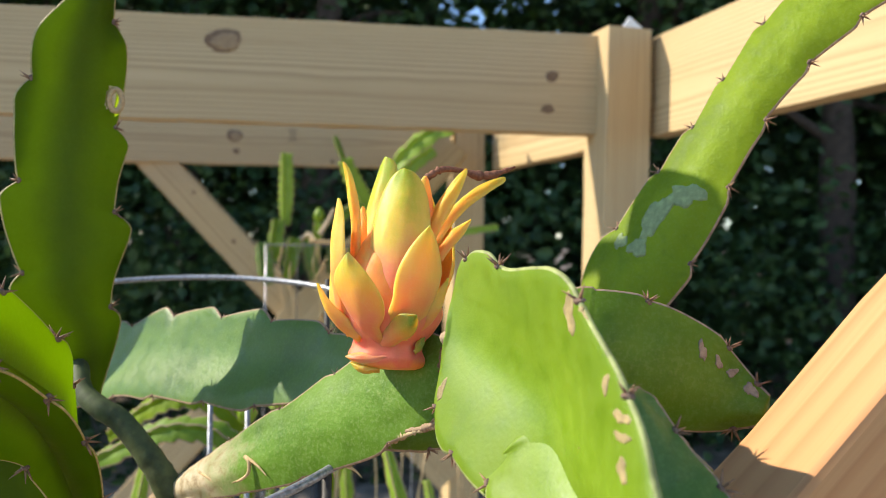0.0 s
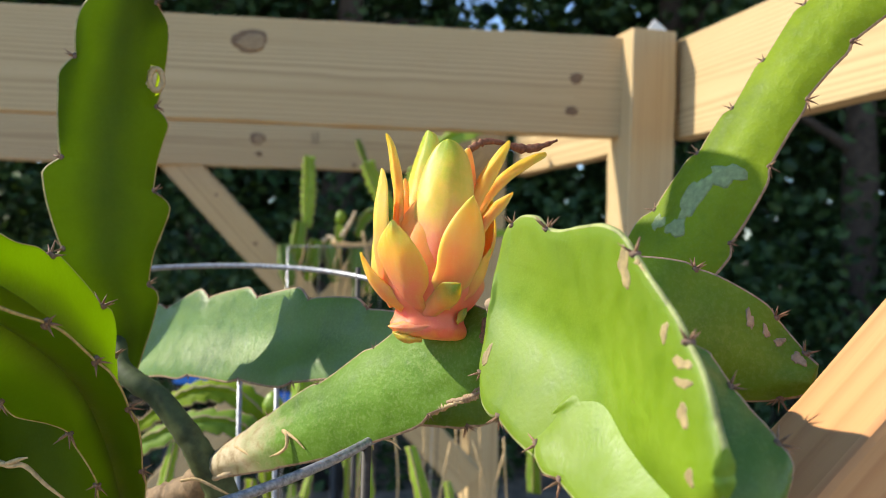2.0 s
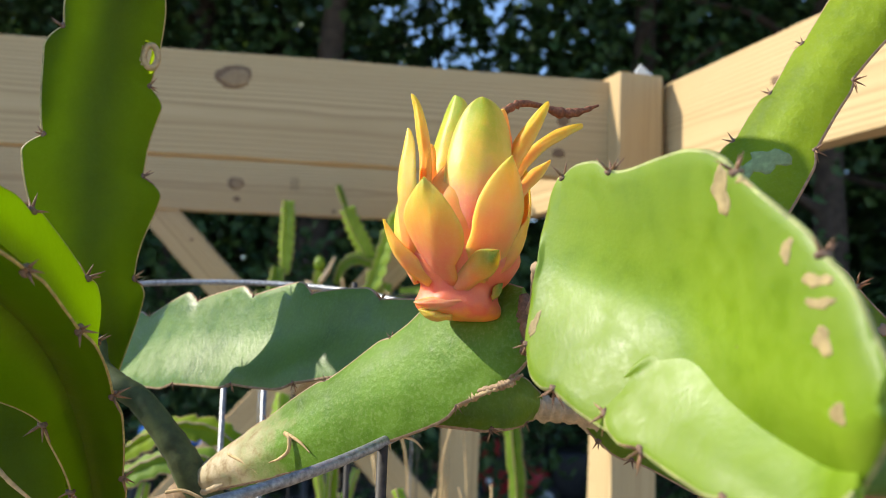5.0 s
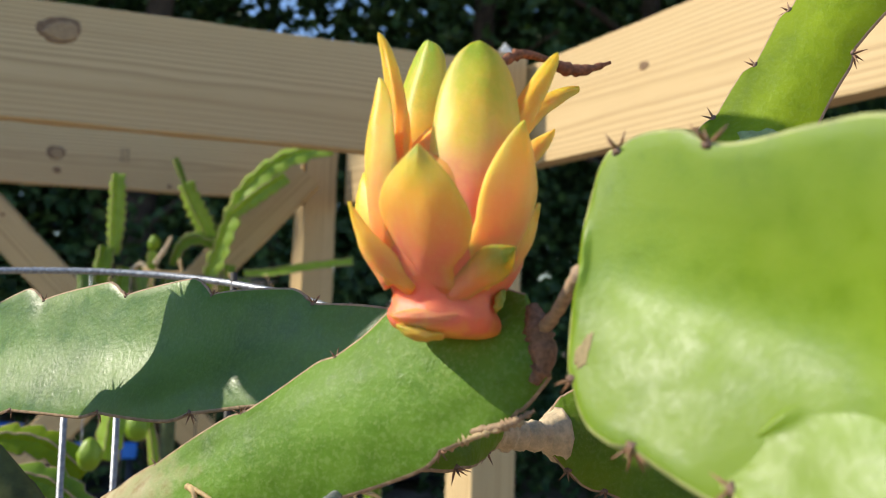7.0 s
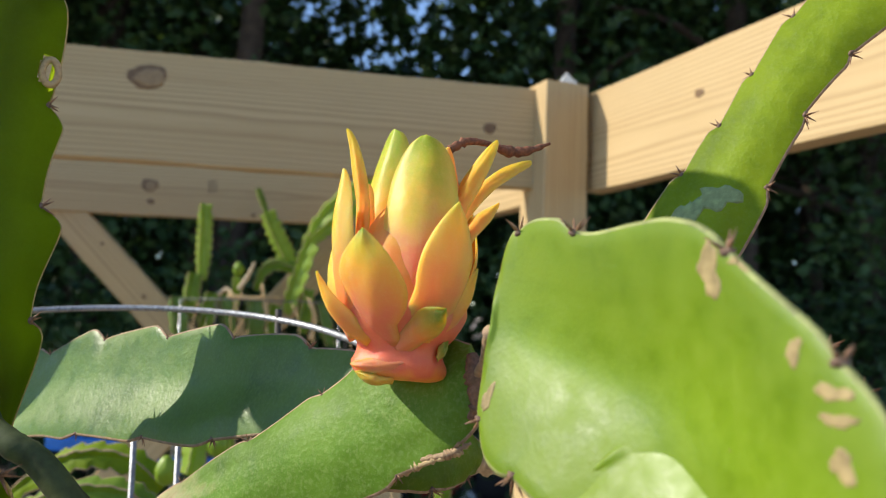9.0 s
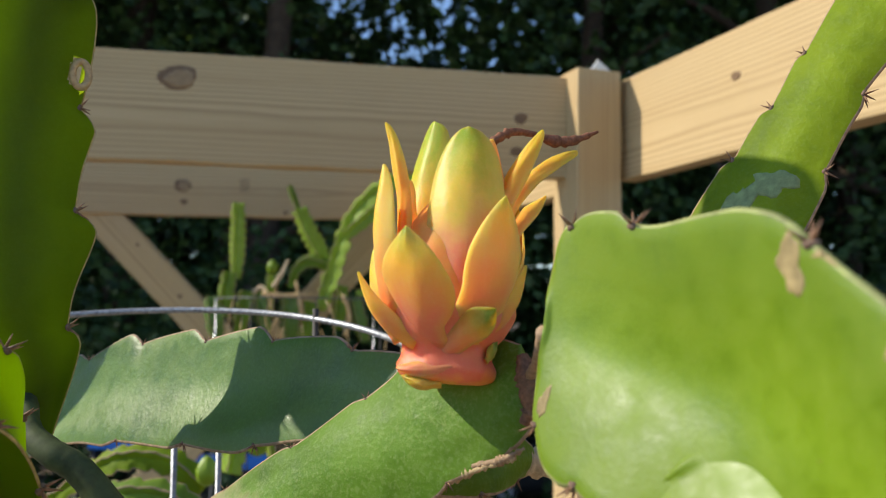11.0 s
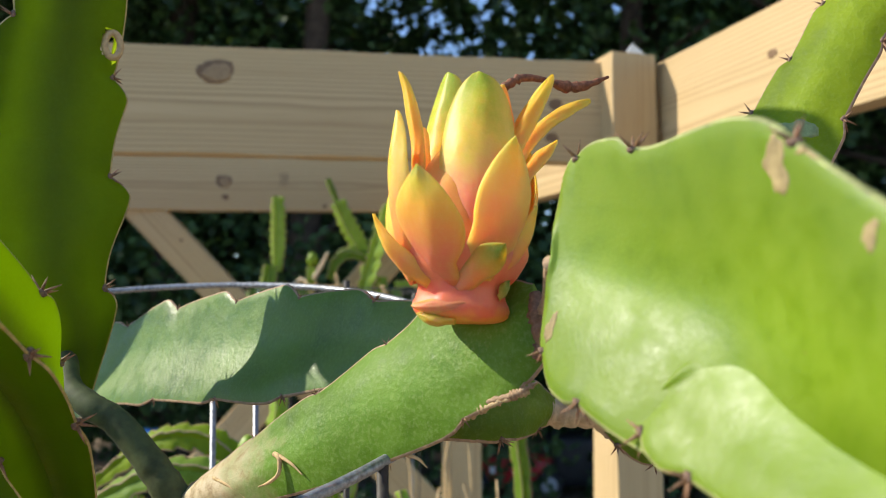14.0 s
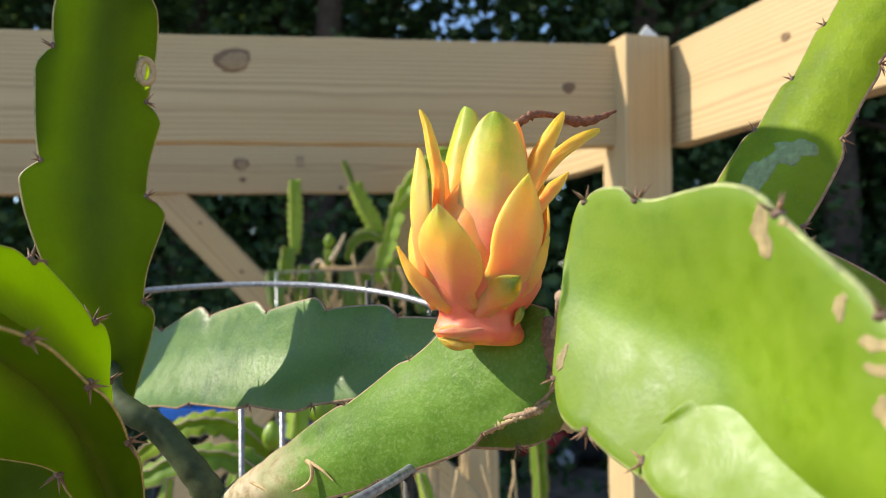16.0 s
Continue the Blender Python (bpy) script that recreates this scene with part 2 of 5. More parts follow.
BARK = plain_mat("bark", (0.07, 0.05, 0.035), 0.9, 0, 0.4, 14, 0.6)
SOIL = plain_mat("soil", (0.24, 0.19, 0.14), 0.95, 0, 0.6, 6, 0.6)
RED = plain_mat("red_paint", (0.45, 0.015, 0.02), 0.35, 0, 0.15, 30, 0.05)
BLACK = plain_mat("black_plastic", (0.018, 0.018, 0.02), 0.5, 0, 0.3, 40, 0.1)
GREY = plain_mat("grey_plastic", (0.42, 0.43, 0.46), 0.5, 0, 0.2, 40, 0.1)
BLUE = plain_mat("blue_plastic", (0.02, 0.16, 0.55), 0.4, 0, 0.15, 30, 0.05)
CAPMAT = plain_mat("white_plastic", (0.78, 0.80, 0.80), 0.4, 0, 0.08, 60, 0.05)


def leaf_mat():
    m, nt, b = material("woodland_leaf", 0.5, 0, 0.35)
    g = nt.nodes.new("ShaderNodeNewGeometry")
    c = ramp(nt, g.outputs["Random Per Island"], [(0.0, (0.016, 0.040, 0.014)), (0.5, (0.036, 0.080, 0.022)), (1.0, (0.085, 0.145, 0.045))])
    nt.links.new(c, b.inputs["Base Color"])
    see_through(nt, b, blend(nt, 0.5, c, (0.10, 0.17, 0.02)), 0.3)
    return m


LEAF = leaf_mat()


def fruit_mat(name, stops, rim=(0.96, 0.60, 0.12)):
    """Fleshy skin whose colour runs along each scale, yellower towards its margins, with faint streaks and pores."""
    m, nt, b = material(name, 0.46, 0, 0.30)
    tc = nt.nodes.new("ShaderNodeTexCoord")
    at = nt.nodes.new("ShaderNodeAttribute")
    at.attribute_name = "along"
    ed = nt.nodes.new("ShaderNodeAttribute")
    ed.attribute_name = "edge"
    n = noise_tex(nt, tc.outputs["Object"], 75, 4, 0.55)
    mx = nt.nodes.new("ShaderNodeMath")
    mx.operation = "MULTIPLY_ADD"
    nt.links.new(n, mx.inputs[0])
    mx.inputs[1].default_value = 0.40
    nt.links.new(at.outputs["Fac"], mx.inputs[2])
    off = nt.nodes.new("ShaderNodeMath")
    off.operation = "SUBTRACT"
    nt.links.new(mx.outputs[0], off.inputs[0])
    off.inputs[1].default_value = 0.20
    c = ramp(nt, off.outputs[0], stops)
    c = blend(nt, ramp(nt, ed.outputs["Fac"], [(0.55, (0, 0, 0)), (1.0, (0.55, 0.55, 0.55))]), c, rim)
    mp = nt.nodes.new("ShaderNodeMapping")
    mp.inputs["Scale"].default_value = (520, 520, 60)
    nt.links.new(tc.outputs["Object"], mp.inputs["Vector"])
    streak = noise_tex(nt, mp.outputs[0], 1.0, 3, 0.6)
    fine = noise_tex(nt, tc.outputs["Object"], 1500, 2, 0.6)
    c = blend(nt, ramp(nt, streak, [(0.50, (0, 0, 0)), (0.78, (0.14, 0.14, 0.14))]), c, (0.98, 0.66, 0.22))
    c = blend(nt, ramp(nt, fine, [(0.55, (0, 0, 0)), (0.78, (0.10, 0.10, 0.10))]), c, (1.0, 0.8, 0.4))
    nt.links.new(c, b.inputs["Base Color"])
    b.inputs["Subsurface Weight"].default_value = 0.6
    b.inputs["Subsurface Radius"].default_value = (1.0, 0.45, 0.12)
    b.inputs["Subsurface Scale"].default_value = 0.008
    n1 = nt.nodes.new("ShaderNodeBump")
    n1.inputs["Strength"].default_value = 0.30
    n1.inputs["Distance"].default_value = 0.0012
    nt.links.new(noise_tex(nt, tc.outputs["Object"], 160, 3, 0.5), n1.inputs["Height"])
    n2 = nt.nodes.new("ShaderNodeBump")
    n2.inputs["Strength"].default_value = 0.15
    n2.inputs["Distance"].default_value = 0.0003
    nt.links.new(fine, n2.inputs["Height"])
    nt.links.new(n1.outputs[0], n2.inputs["Normal"])
    nt.links.new(n2.outputs[0], b.inputs["Normal"])
    return m


YELLOW, CREAM, PINK, CORAL = (0.95, 0.45, 0.035), (0.95, 0.50, 0.085), (0.92, 0.255, 0.13), (0.89, 0.19, 0.10)
SCALE = fruit_mat("fruit_scale", [(0.0, (0.93, 0.36, 0.05)), (0.20, (0.92, 0.30, 0.10)), (0.34, PINK), (0.48, (0.95, 0.43, 0.11)), (0.62, (0.86, 0.54, 0.07)), (0.80, (0.48, 0.47, 0.035)), (1.0, (0.26, 0.38, 0.02))])
SCALE_FRONT = fruit_mat("fruit_scale_front", [(0.0, CORAL), (0.26, PINK), (0.46, (0.93, 0.36, 0.085)), (0.66, (0.92, 0.46, 0.06)), (0.86, (0.62, 0.48, 0.05)), (1.0, (0.30, 0.38, 0.08))], (0.92, 0.42, 0.06))
SCALE_Y = fruit_mat("fruit_scale_yellow", [(0.0, (0.92, 0.32, 0.06)), (0.35, (0.95, 0.42, 0.05)), (0.7, YELLOW), (1.0, (0.93, 0.48, 0.03))])
SCALE_CREAM = fruit_mat("fruit_scale_cream", [(0.0, (0.93, 0.36, 0.06)), (0.28, (0.93, 0.33, 0.10)), (0.55, CREAM), (0.85, (0.90, 0.50, 0.05)), (1.0, (0.52, 0.46, 0.04))])
SCALE_G = fruit_mat("fruit_scale_green", [(0.0, PINK), (0.35, (0.88, 0.30, 0.08)), (0.58, (0.60, 0.38, 0.05)), (0.80, (0.15, 0.27, 0.02)), (1.0, (0.12, 0.23, 0.02))], (0.55, 0.38, 0.05))
SCALE_O = fruit_mat("fruit_scale_orange", [(0.0, (0.90, 0.28, 0.06)), (0.5, (0.92, 0.34, 0.07)), (1.0, (0.93, 0.40, 0.08))])
FLESH = fruit_mat("fruit_body", [(0.0, (0.93, 0.34, 0.07)), (0.07, CORAL), (0.2, PINK), (0.30, (0.92, 0.33, 0.08)), (1.0, YELLOW)])


# ---- mesh helpers ----
def thing(name, label, category, group="", kind="", at=(0, 0, 0)):
    ob = new(name)
    ob.location = at
    ob.empty_display_size = 0.05
    return tagged(ob, label, category, group, kind)


def link(name, bm, mats, parent=None, label="", smooth=True):
    me = bpy.data.meshes.new(name)
    bmesh.ops.recalc_face_normals(bm, faces=bm.faces[:])
    bm.to_mesh(me)
    bm.free()
    for m in (mats if isinstance(mats, (list, tuple)) else [mats]):
        me.materials.append(m)
    if smooth:
        me.polygons.foreach_set("use_smooth", [True] * len(me.polygons))
    ob = new(name, me)
    if parent is not None:
        ob.parent = parent
        ob.matrix_parent_inverse = parent.matrix_basis.inverted()
    if label:
        ob["label"] = label
    return ob


def spline(pts, n):
    """n points along a Catmull-Rom curve through rows of numbers."""
    p = np.array(pts, float)
    p = np.vstack([2 * p[0] - p[1], p, 2 * p[-1] - p[-2]])
    out = []
    for k in np.linspace(0, len(pts) - 1, n):
        i = min(int(k), len(pts) - 2)
        t = k - i
        a, b, c, d = p[i:i + 4]
        out.append(0.5 * (2 * b + (c - a) * t + (2 * a - 5 * b + 4 * c - d) * t * t + (3 * b - a - 3 * c + d) * t ** 3))
    return np.array(out)


def unit(v):
    return v / (np.linalg.norm(v) + 1e-12)


def tube(bm, pts, radii, sides=8, cap=True, mat=0):
    pts = np.array(pts, float)
    n = len(pts)
    radii = np.broadcast_to(radii, (n,)) if np.ndim(radii) == 0 else radii
    tang = np.gradient(pts, axis=0)
    ref = np.array([0.0, 0.0, 1.0]) if abs(unit(tang[0])[2]) < 0.9 else np.array([1.0, 0, 0])
    rings = []
    for i in range(n):
        t = unit(tang[i])
        a = unit(np.cross(t, ref))
        b = np.cross(t, a)
        ref = np.cross(a, t)
        rings.append([bm.verts.new(pts[i] + radii[i] * (math.cos(q) * a + math.sin(q) * b)) for q in np.linspace(0, 2 * math.pi, sides, endpoint=False)])
    for r, s in zip(rings, rings[1:]):
        for k in range(sides):
            f = bm.faces.new((r[k], r[(k + 1) % sides], s[(k + 1) % sides], s[k]))
            f.material_index = mat
    if cap:
        bm.faces.new(rings[0]).material_index = mat
        bm.faces.new(rings[-1]).material_index = mat


def board(size, bevel=0.003, loose=0.0012, seed=0):
    """A sawn timber along x, centred, with eased and slightly uneven edges."""
    lx, ly, lz = size
    rnd = random.Random(seed)
    bm = bmesh.new()
    seg = max(2, int(lx / 0.06))
    prof = []
    for sy, sz in ((-1, -1), (1, -1), (1, 1), (-1, 1)):
        cy, cz = sy * (ly / 2 - bevel), sz * (lz / 2 - bevel)
        a0 = math.atan2(sz, sy) - math.pi / 4
        for k in range(3):
            a = a0 + k * math.pi / 4
            prof.append((cy + bevel * math.cos(a), cz + bevel * math.sin(a)))
    rings = []
    for i in range(seg + 1):
        x = -lx / 2 + lx * i / seg
        j = [rnd.uniform(-loose, loose) for _ in range(4)]
        rings.append([bm.verts.new((x, y + j[k // 3] * 0.5, z + j[k // 3])) for k, (y, z) in enumerate(prof)])
    m = len(prof)
    for r, s in zip(rings, rings[1:]):
        for k in range(m):
            bm.faces.new((r[k], r[(k + 1) % m], s[(k + 1) % m], s[k]))
    bm.faces.new(rings[0])
    bm.faces.new(rings[-1])
    return bm


def timber(name, a, b, depth, height, label, up=(0, 0, 1), seed=0, parent=None, mat=None):
    """A board whose middle line runs from a to b; height lies along up, depth across."""
    a, b = Vector(a), Vector(b)
    x = (b - a).normalized()
    y = Vector(up).cross(x).normalized()
    z = x.cross(y)
    ob = link(name, board((( b - a).length, depth, height), seed=seed), mat or WOOD, smooth=False)
    m = Matrix((x, y, z)).transposed().to_4x4()
    m.translation = (a + b) / 2
    ob.matrix_world = m
    return tagged(ob, label, "beam" if "beam" in name else "post" if "post" in name else "brace")


# ---- cactus parts ----
def hump(s, skew):
    """The swell of a margin between two areoles, its crest before (skew > 0) or behind the middle."""
    s = min(max(s, 0.0), 1.0)
    s = s if skew > 0 else 1 - s
    return (s ** 0.8) * (1 - max(0.0, (s - 0.80) / 0.20) ** 1.6)


def scallop(u, notches, skew=1):
    """1 on the crest of a scallop, 0 in the notches of the margin."""
    ns = sorted(notches)
    ns = [ns[0] - 0.16] + ns + [ns[-1] + 0.16] if ns else [-0.2, 1.2]
    for p, q in zip(ns, ns[1:]):
        if p <= u < q:
            return hump((u - p) / (q - p), skew)
    return 0.6


def wing(bm, axis, edge, notches=(), amp=0.16, mid=0.004, rim=0.0008, n=72, m=9, wave=0.0, hole=None, seed=0, start=(None, None), skew=1):
    """One rib of a stem, from its axis out to a scalloped margin with a corky rim. start: vertices along the axis, shared with the ribs beside it.
    Returns the margin's notches with an outward direction, and the two rows of vertices along the axis."""
    ax, ed = spline(axis, n), spline(edge, n)
    tang = np.gradient(ax, axis=0)
    rows, tips = [], []
    lay = bm.verts.layers.float.get("thin") or bm.verts.layers.float.new("thin")
    for i in range(n):
        u = i / (n - 1)
        d = ed[i] - ax[i]
        d = d * (1 - amp * (1 - scallop(u, notches, skew)))
        nor = unit(np.cross(unit(tang[i]), d))
        w = np.linalg.norm(d)
        top, bot = [], []
        for j in range(m):
            v = j / (m - 1)
            if j == 0 and start[0] is not None:
                top.append(start[0][i])
            if j == 0 and start[1] is not None:
                bot.append(start[1][i])
            th = min(mid, 0.45 * w + 0.0005) * (1 - v * v) + rim
            p = ax[i] + d * v
            k = noise.noise(Vector((u * 7 + seed * 3.1, v * 2.0, seed * 1.7))) * wave * v
            p = p + nor * k
            if len(top) <= j:
                top.append(bm.verts.new(p + nor * th))
            if len(bot) <= j:
                bot.append(bm.verts.new(p - nor * th))
            top[j][lay] = bot[j][lay] = v
        out = unit(d)
        e = ax[i] + d
        k = noise.noise(Vector((u * 7 + seed * 3.1, 2.0, seed * 1.7))) * wave
        e = e + nor * k
        r = [bm.verts.new(e + out * rim * 0.9 + nor * rim * 0.45), bm.verts.new(e + out * rim * 0.9 - nor * rim * 0.45)]
        r[0][lay] = r[1][lay] = 1.0
        rows.append((top, r, bot[::-1]))
        tips.append((e, out, nor))
    for i, (p, q) in enumerate(zip(rows, rows[1:])):
        a, b = p[0] + p[1] + p[2], q[0] + q[1] + q[2]
        for j in range(len(a) - 1):
            if hole:
                u = (i + 0.5) / (n - 1)
                jj = j if j < m else len(a) - 2 - j
                v = (jj + 0.5) / (m - 1)
                if ((u - hole[0]) / hole[2]) ** 2 + ((v - hole[1]) / hole[3]) ** 2 < 1:
                    continue
            f = bm.faces.new((a[j], a[j + 1], b[j + 1], b[j]))
            f.material_index = 1 if m - 1 <= j <= m + 1 else 0
    for end in (rows[0], rows[-1]):
        bm.faces.new(end[0] + end[1] + end[2])
    return [tips[min(n - 1, max(0, int(round(q * (n - 1)))))] for q in notches if 0 < q < 1], [r[0][0] for r in rows], [r[2][-1] for r in rows]


def ribs(bm, axis, edges, notches, amp, mid, rim, n, m, wave, hole, seed, skew=1):
    """All the ribs of one stem, welded to each other round the axis. hole belongs to the first."""
    c = np.array(axis, float)
    k = len(c) // 2
    t = unit(c[min(k + 1, len(c) - 1)] - c[k - 1])
    x = unit(np.cross(t, [0.3, 0.5, 0.8]))
    y = np.cross(t, x)

    def angle(e):
        d = np.array(e[k]) - c[k]
        return math.atan2(d @ y, d @ x)

    order = sorted(range(len(edges)), key=lambda q: angle(edges[q]))
    tips, first, prev = [], None, None
    for r, q in enumerate(order):
        last = r == len(order) - 1
        got, top, bot = wing(bm, c, edges[q], notches[q], amp[min(q, 1)] if isinstance(amp, tuple) else amp, mid, rim, n, m, wave, hole if q == 0 else None, seed + 5 * q, (first if last and first else None, prev), skew)
        first = first or bot
        prev = top
        tips += got
    return tips


def areole_mesh(seed, count, length):
    """A felted cushion with a few short stiff spines, pointing along z."""
    rnd = random.Random(seed)
    bm = bmesh.new()
    bmesh.ops.create_icosphere(bm, subdivisions=2, radius=0.0016, matrix=Matrix.Diagonal((1, 1.15, 0.7, 1)))
    for v in bm.verts:
        v.co *= 1 + rnd.uniform(-0.18, 0.18)
    for k in range(count):
        a = 2 * math.pi * k / count + rnd.uniform(-0.4, 0.4)
        tilt = rnd.uniform(0.35, 1.0)
        d = np.array([math.sin(tilt) * math.cos(a), math.sin(tilt) * math.sin(a), math.cos(tilt)])
        L = length * rnd.uniform(0.7, 1.15)
        tube(bm, [d * 0.0006, d * L * 0.5, d * L], [0.00055, 0.0004, 0.00006], 6, True, 1)
    me = bpy.data.meshes.new("areole")
    bmesh.ops.recalc_face_normals(bm, faces=bm.faces[:])
    bm.to_mesh(me)
    bm.free()
    me.materials.append(AREOLE)
    me.materials.append(SPINE)
    me.polygons.foreach_set("use_smooth", [True] * len(me.polygons))
    return me


AREOLES = [areole_mesh(s, c, 0.0058) for s, c in ((1, 4), (2, 5), (3, 3), (4, 4))]


def areoles(parent, tips, size=1.0):
    for k, (e, out, nor) in enumerate(tips):
        ob = new("areole", AREOLES[k % len(AREOLES)])
        q = Vector(out).to_track_quat("Z", "Y")
        ob.matrix_world = Matrix.LocRotScale(Vector(e), q, (size,) * 3)
        ob.parent = parent


def blade(plant, stations, normal, notch_a, notch_b, label="", mat=None, amp=0.16, mid=0.004, wave=0.002, seed=0, third=None, hole=None, size=1.0, tilt_a=0.0, tilt_b=0.0, name="stem", fine=110, rim=0.0008, skew=1, soften=0, margin=None, wide_b=1.0):
    """A flattened stem: a middle line of (x, y, z, half width), two scalloped wings and, where third is given, a rib on its face."""
    st = np.array(stations, float)
    c = st[:, :3]
    t = np.gradient(c, axis=0)
    nrm = unit(np.array(normal, float))
    ea, eb = [], []
    for i in range(len(st)):
        ac = unit(np.cross(nrm, unit(t[i])))
        ea.append(c[i] + (ac + nrm * tilt_a) * st[i, 3])
        eb.append(c[i] + (nrm * tilt_b - ac) * st[i, 3] * wide_b)
    bm = bmesh.new()
    edges, cuts = [ea, eb], [notch_a, notch_b]
    if third:
        depth, notches, side = third
        w = np.interp(np.linspace(0, 1, len(st)), np.linspace(0, 1, len(depth)), depth)
        edges.append([c[i] + (nrm + side * unit(np.cross(nrm, unit(t[i])))) * w[i] for i in range(len(st))])
        cuts.append(notches)
    tips = ribs(bm, c, edges, cuts, amp, mid, rim, fine, 25 if hole else 9 if fine > 40 else 5, wave, hole, seed, skew)
    thin = bm.verts.layers.float["thin"]
    for _ in range(soften):
        bmesh.ops.smooth_vert(bm, verts=[v for v in bm.verts if v[thin] < 0.72], factor=0.5, use_axis_x=True, use_axis_y=True, use_axis_z=True)
    ob = link(name, bm, [mat or PAD, margin or CORK], plant, label)
    if size:
        areoles(ob, tips, size)
    return ob


def ribbed(plant, axis, edges, notches, label="", mat=None, amp=0.12, mid=0.005, seed=0, size=1.0):
    """A three-ribbed stem: an axis and three margins."""
    bm = bmesh.new()
    tips = ribs(bm, axis, edges, notches, amp, mid, 0.0005, 110, 9, 0.002, None, seed)
    ob = link("stem", bm, [mat or PAD, PALE_RIM], plant, label)
    areoles(ob, tips, size)
    return ob


def rod(name, pts, radii, mat, parent=None, label="", n=24, sides=10, rough=0.0, seed=0):
    p = spline(pts, n)
    r = np.interp(np.linspace(0, 1, n), np.linspace(0, 1, len(np.atleast_1d(radii))), np.atleast_1d(radii))
    if rough:
        r = r * (1 + rough * np.array([noise.noise(Vector((k * 0.9, seed, 0))) for k in range(n)]))
    bm = bmesh.new()
    tube(bm, p, r, sides)
    return link(name, bm, mat, parent, label)


def patch(name, centre, normal, up, w, h, mat, parent, label="", seed=0, lift=0.0004, on=None, ragged=1.0):
    """A thin raised mark with an irregular outline, laid onto the surface under it."""
    rnd = random.Random(seed)
    nz = Vector(normal).normalized()
    ux = Vector(up).cross(nz).normalized()
    uy = nz.cross(ux)
    tree = None
    if on is not None:
        tree = BVHTree.FromPolygons([v.co for v in on.data.vertices], [tuple(p.vertices) for p in on.data.polygons])
    bm = bmesh.new()
    k = 28
    ph = [rnd.uniform(0, 6.28) for _ in range(4)]

    def place(f, a):
        r = 1 + ragged * (0.22 * math.sin(2 * a + ph[0]) + 0.16 * math.sin(3 * a + ph[1]) + 0.10 * math.sin(5 * a + ph[2]) + 0.07 * math.sin(9 * a + ph[3]))
        p = Vector(centre) + ux * (w / 2 * r * f * math.cos(a)) + uy * (h / 2 * r * f * math.sin(a))
        up_by = lift * (1.0 if f < 0.9 else 0.15 if f < 1.02 else -2.5)
        if tree:
            hit, nrm, _, _ = tree.ray_cast(p + nz * 0.02, -nz)
            if hit is None:
                hit, nrm, _, _ = tree.find_nearest(p)
            return hit + nz * up_by
        return p + nz * up_by

    mid = bm.verts.new(place(0.0, 0.0))
    rings = [[bm.verts.new(place(f, 2 * math.pi * i / k)) for i in range(k)] for f in (0.35, 0.7, 0.88, 1.0, 1.04)]
    for i in range(k):
        bm.faces.new((mid, rings[0][i], rings[0][(i + 1) % k]))
    for p, q in zip(rings, rings[1:]):
        for i in range(k):
            bm.faces.new((p[i], q[i], q[(i + 1) % k], p[(i + 1) % k]))
    return link(name, bm, mat, parent, label)


# ---- the ground and the woods ----
def ground():
    bm = bmesh.new()
    n = 60
    g = [[None] * (n + 1) for _ in range(n + 1)]
    for i in range(n + 1):
        for j in range(n + 1):
            x = math.copysign(abs(i / n * 2 - 1) ** 3, i / n * 2 - 1) * 300
            y = math.copysign(abs(j / n * 2 - 1) ** 3, j / n * 2 - 1) * 300
            z = 0.05 * noise.noise(Vector((x * 0.5, y * 0.5, 0))) if abs(x) < 30 and abs(y) < 30 else 0
            g[i][j] = bm.verts.new((x, y, z - 0.02))
    for i in range(n):
        for j in range(n):
            bm.faces.new((g[i][j], g[i + 1][j], g[i + 1][j + 1], g[i][j + 1]))
    tagged(link("ground", bm, SOIL), "dark bare soil running into the shade of trees", "ground", kind="structure")


ground()

# ---- the timber frame ----
def post(name, x, y, yaw, top, label, w=0.089, seed=0):
    ob = link(name, board((top, w, w), seed=seed), WOOD, smooth=False)
    ob.matrix_world = Matrix.Translation((x, y, top / 2)) @ Matrix.Rotation(radians(yaw), 4, "Z") @ Matrix.Rotation(radians(-90), 4, "Y")
    return tagged(ob, label, "post", "frame timbers")


Z0, Z1 = 1.705, 1.889
ZB = (Z0 + Z1) / 2
post("post", 0.2750, 1.6116, 18.0, 1.897, "square sawn pine post with an eased top", seed=3)
post("post", -0.012, 2.465, 18.0, 1.897, "square sawn pine post at the far corner", seed=4)
c9, s9 = math.cos(radians(9)), math.sin(radians(9))
A = Vector((0.231, 1.594 + 0.019, ZB))
near_beam = timber("beam", A - Vector((c9, s9, 0)) * 2.2, A, 0.038, 0.184, "pale pine cross beam with a large dark knot", seed=5)
B = Vector((0.02, 2.42, ZB))
c5, s5 = math.cos(radians(5)), math.sin(radians(5))
far_beam = timber("beam", B - Vector((c5, s5, 0)) * 2.6, B - Vector((c5, s5, 0)) * 0.075, 0.038, 0.184, "pale pine cross beam of the far frame with knots", seed=6)
right_dir = Vector((0.300, -0.954, 0)).normalized()
out = Vector((0.954, 0.300, 0)).normalized()
C = Vector((0.342, 1.595, ZB)) + out * 0.019
right_beam = timber("beam", C + right_dir * -0.02, C + right_dir * 2.3, 0.038, 0.184, "sunlit pine side beam with long grain", seed=7)
timber("beam", Vector((0.315, 1.69, ZB)) + out * 0.019, Vector((0.066, 2.42, ZB)) + out * 0.019, 0.038, 0.184, "sunlit pine side beam between two posts", seed=8)
far_brace = timber("brace", (-1.035, 2.352, 1.880), (-0.035, 2.352, 0.85), 0.038, 0.089, "diagonal pine brace of the far frame", seed=9)
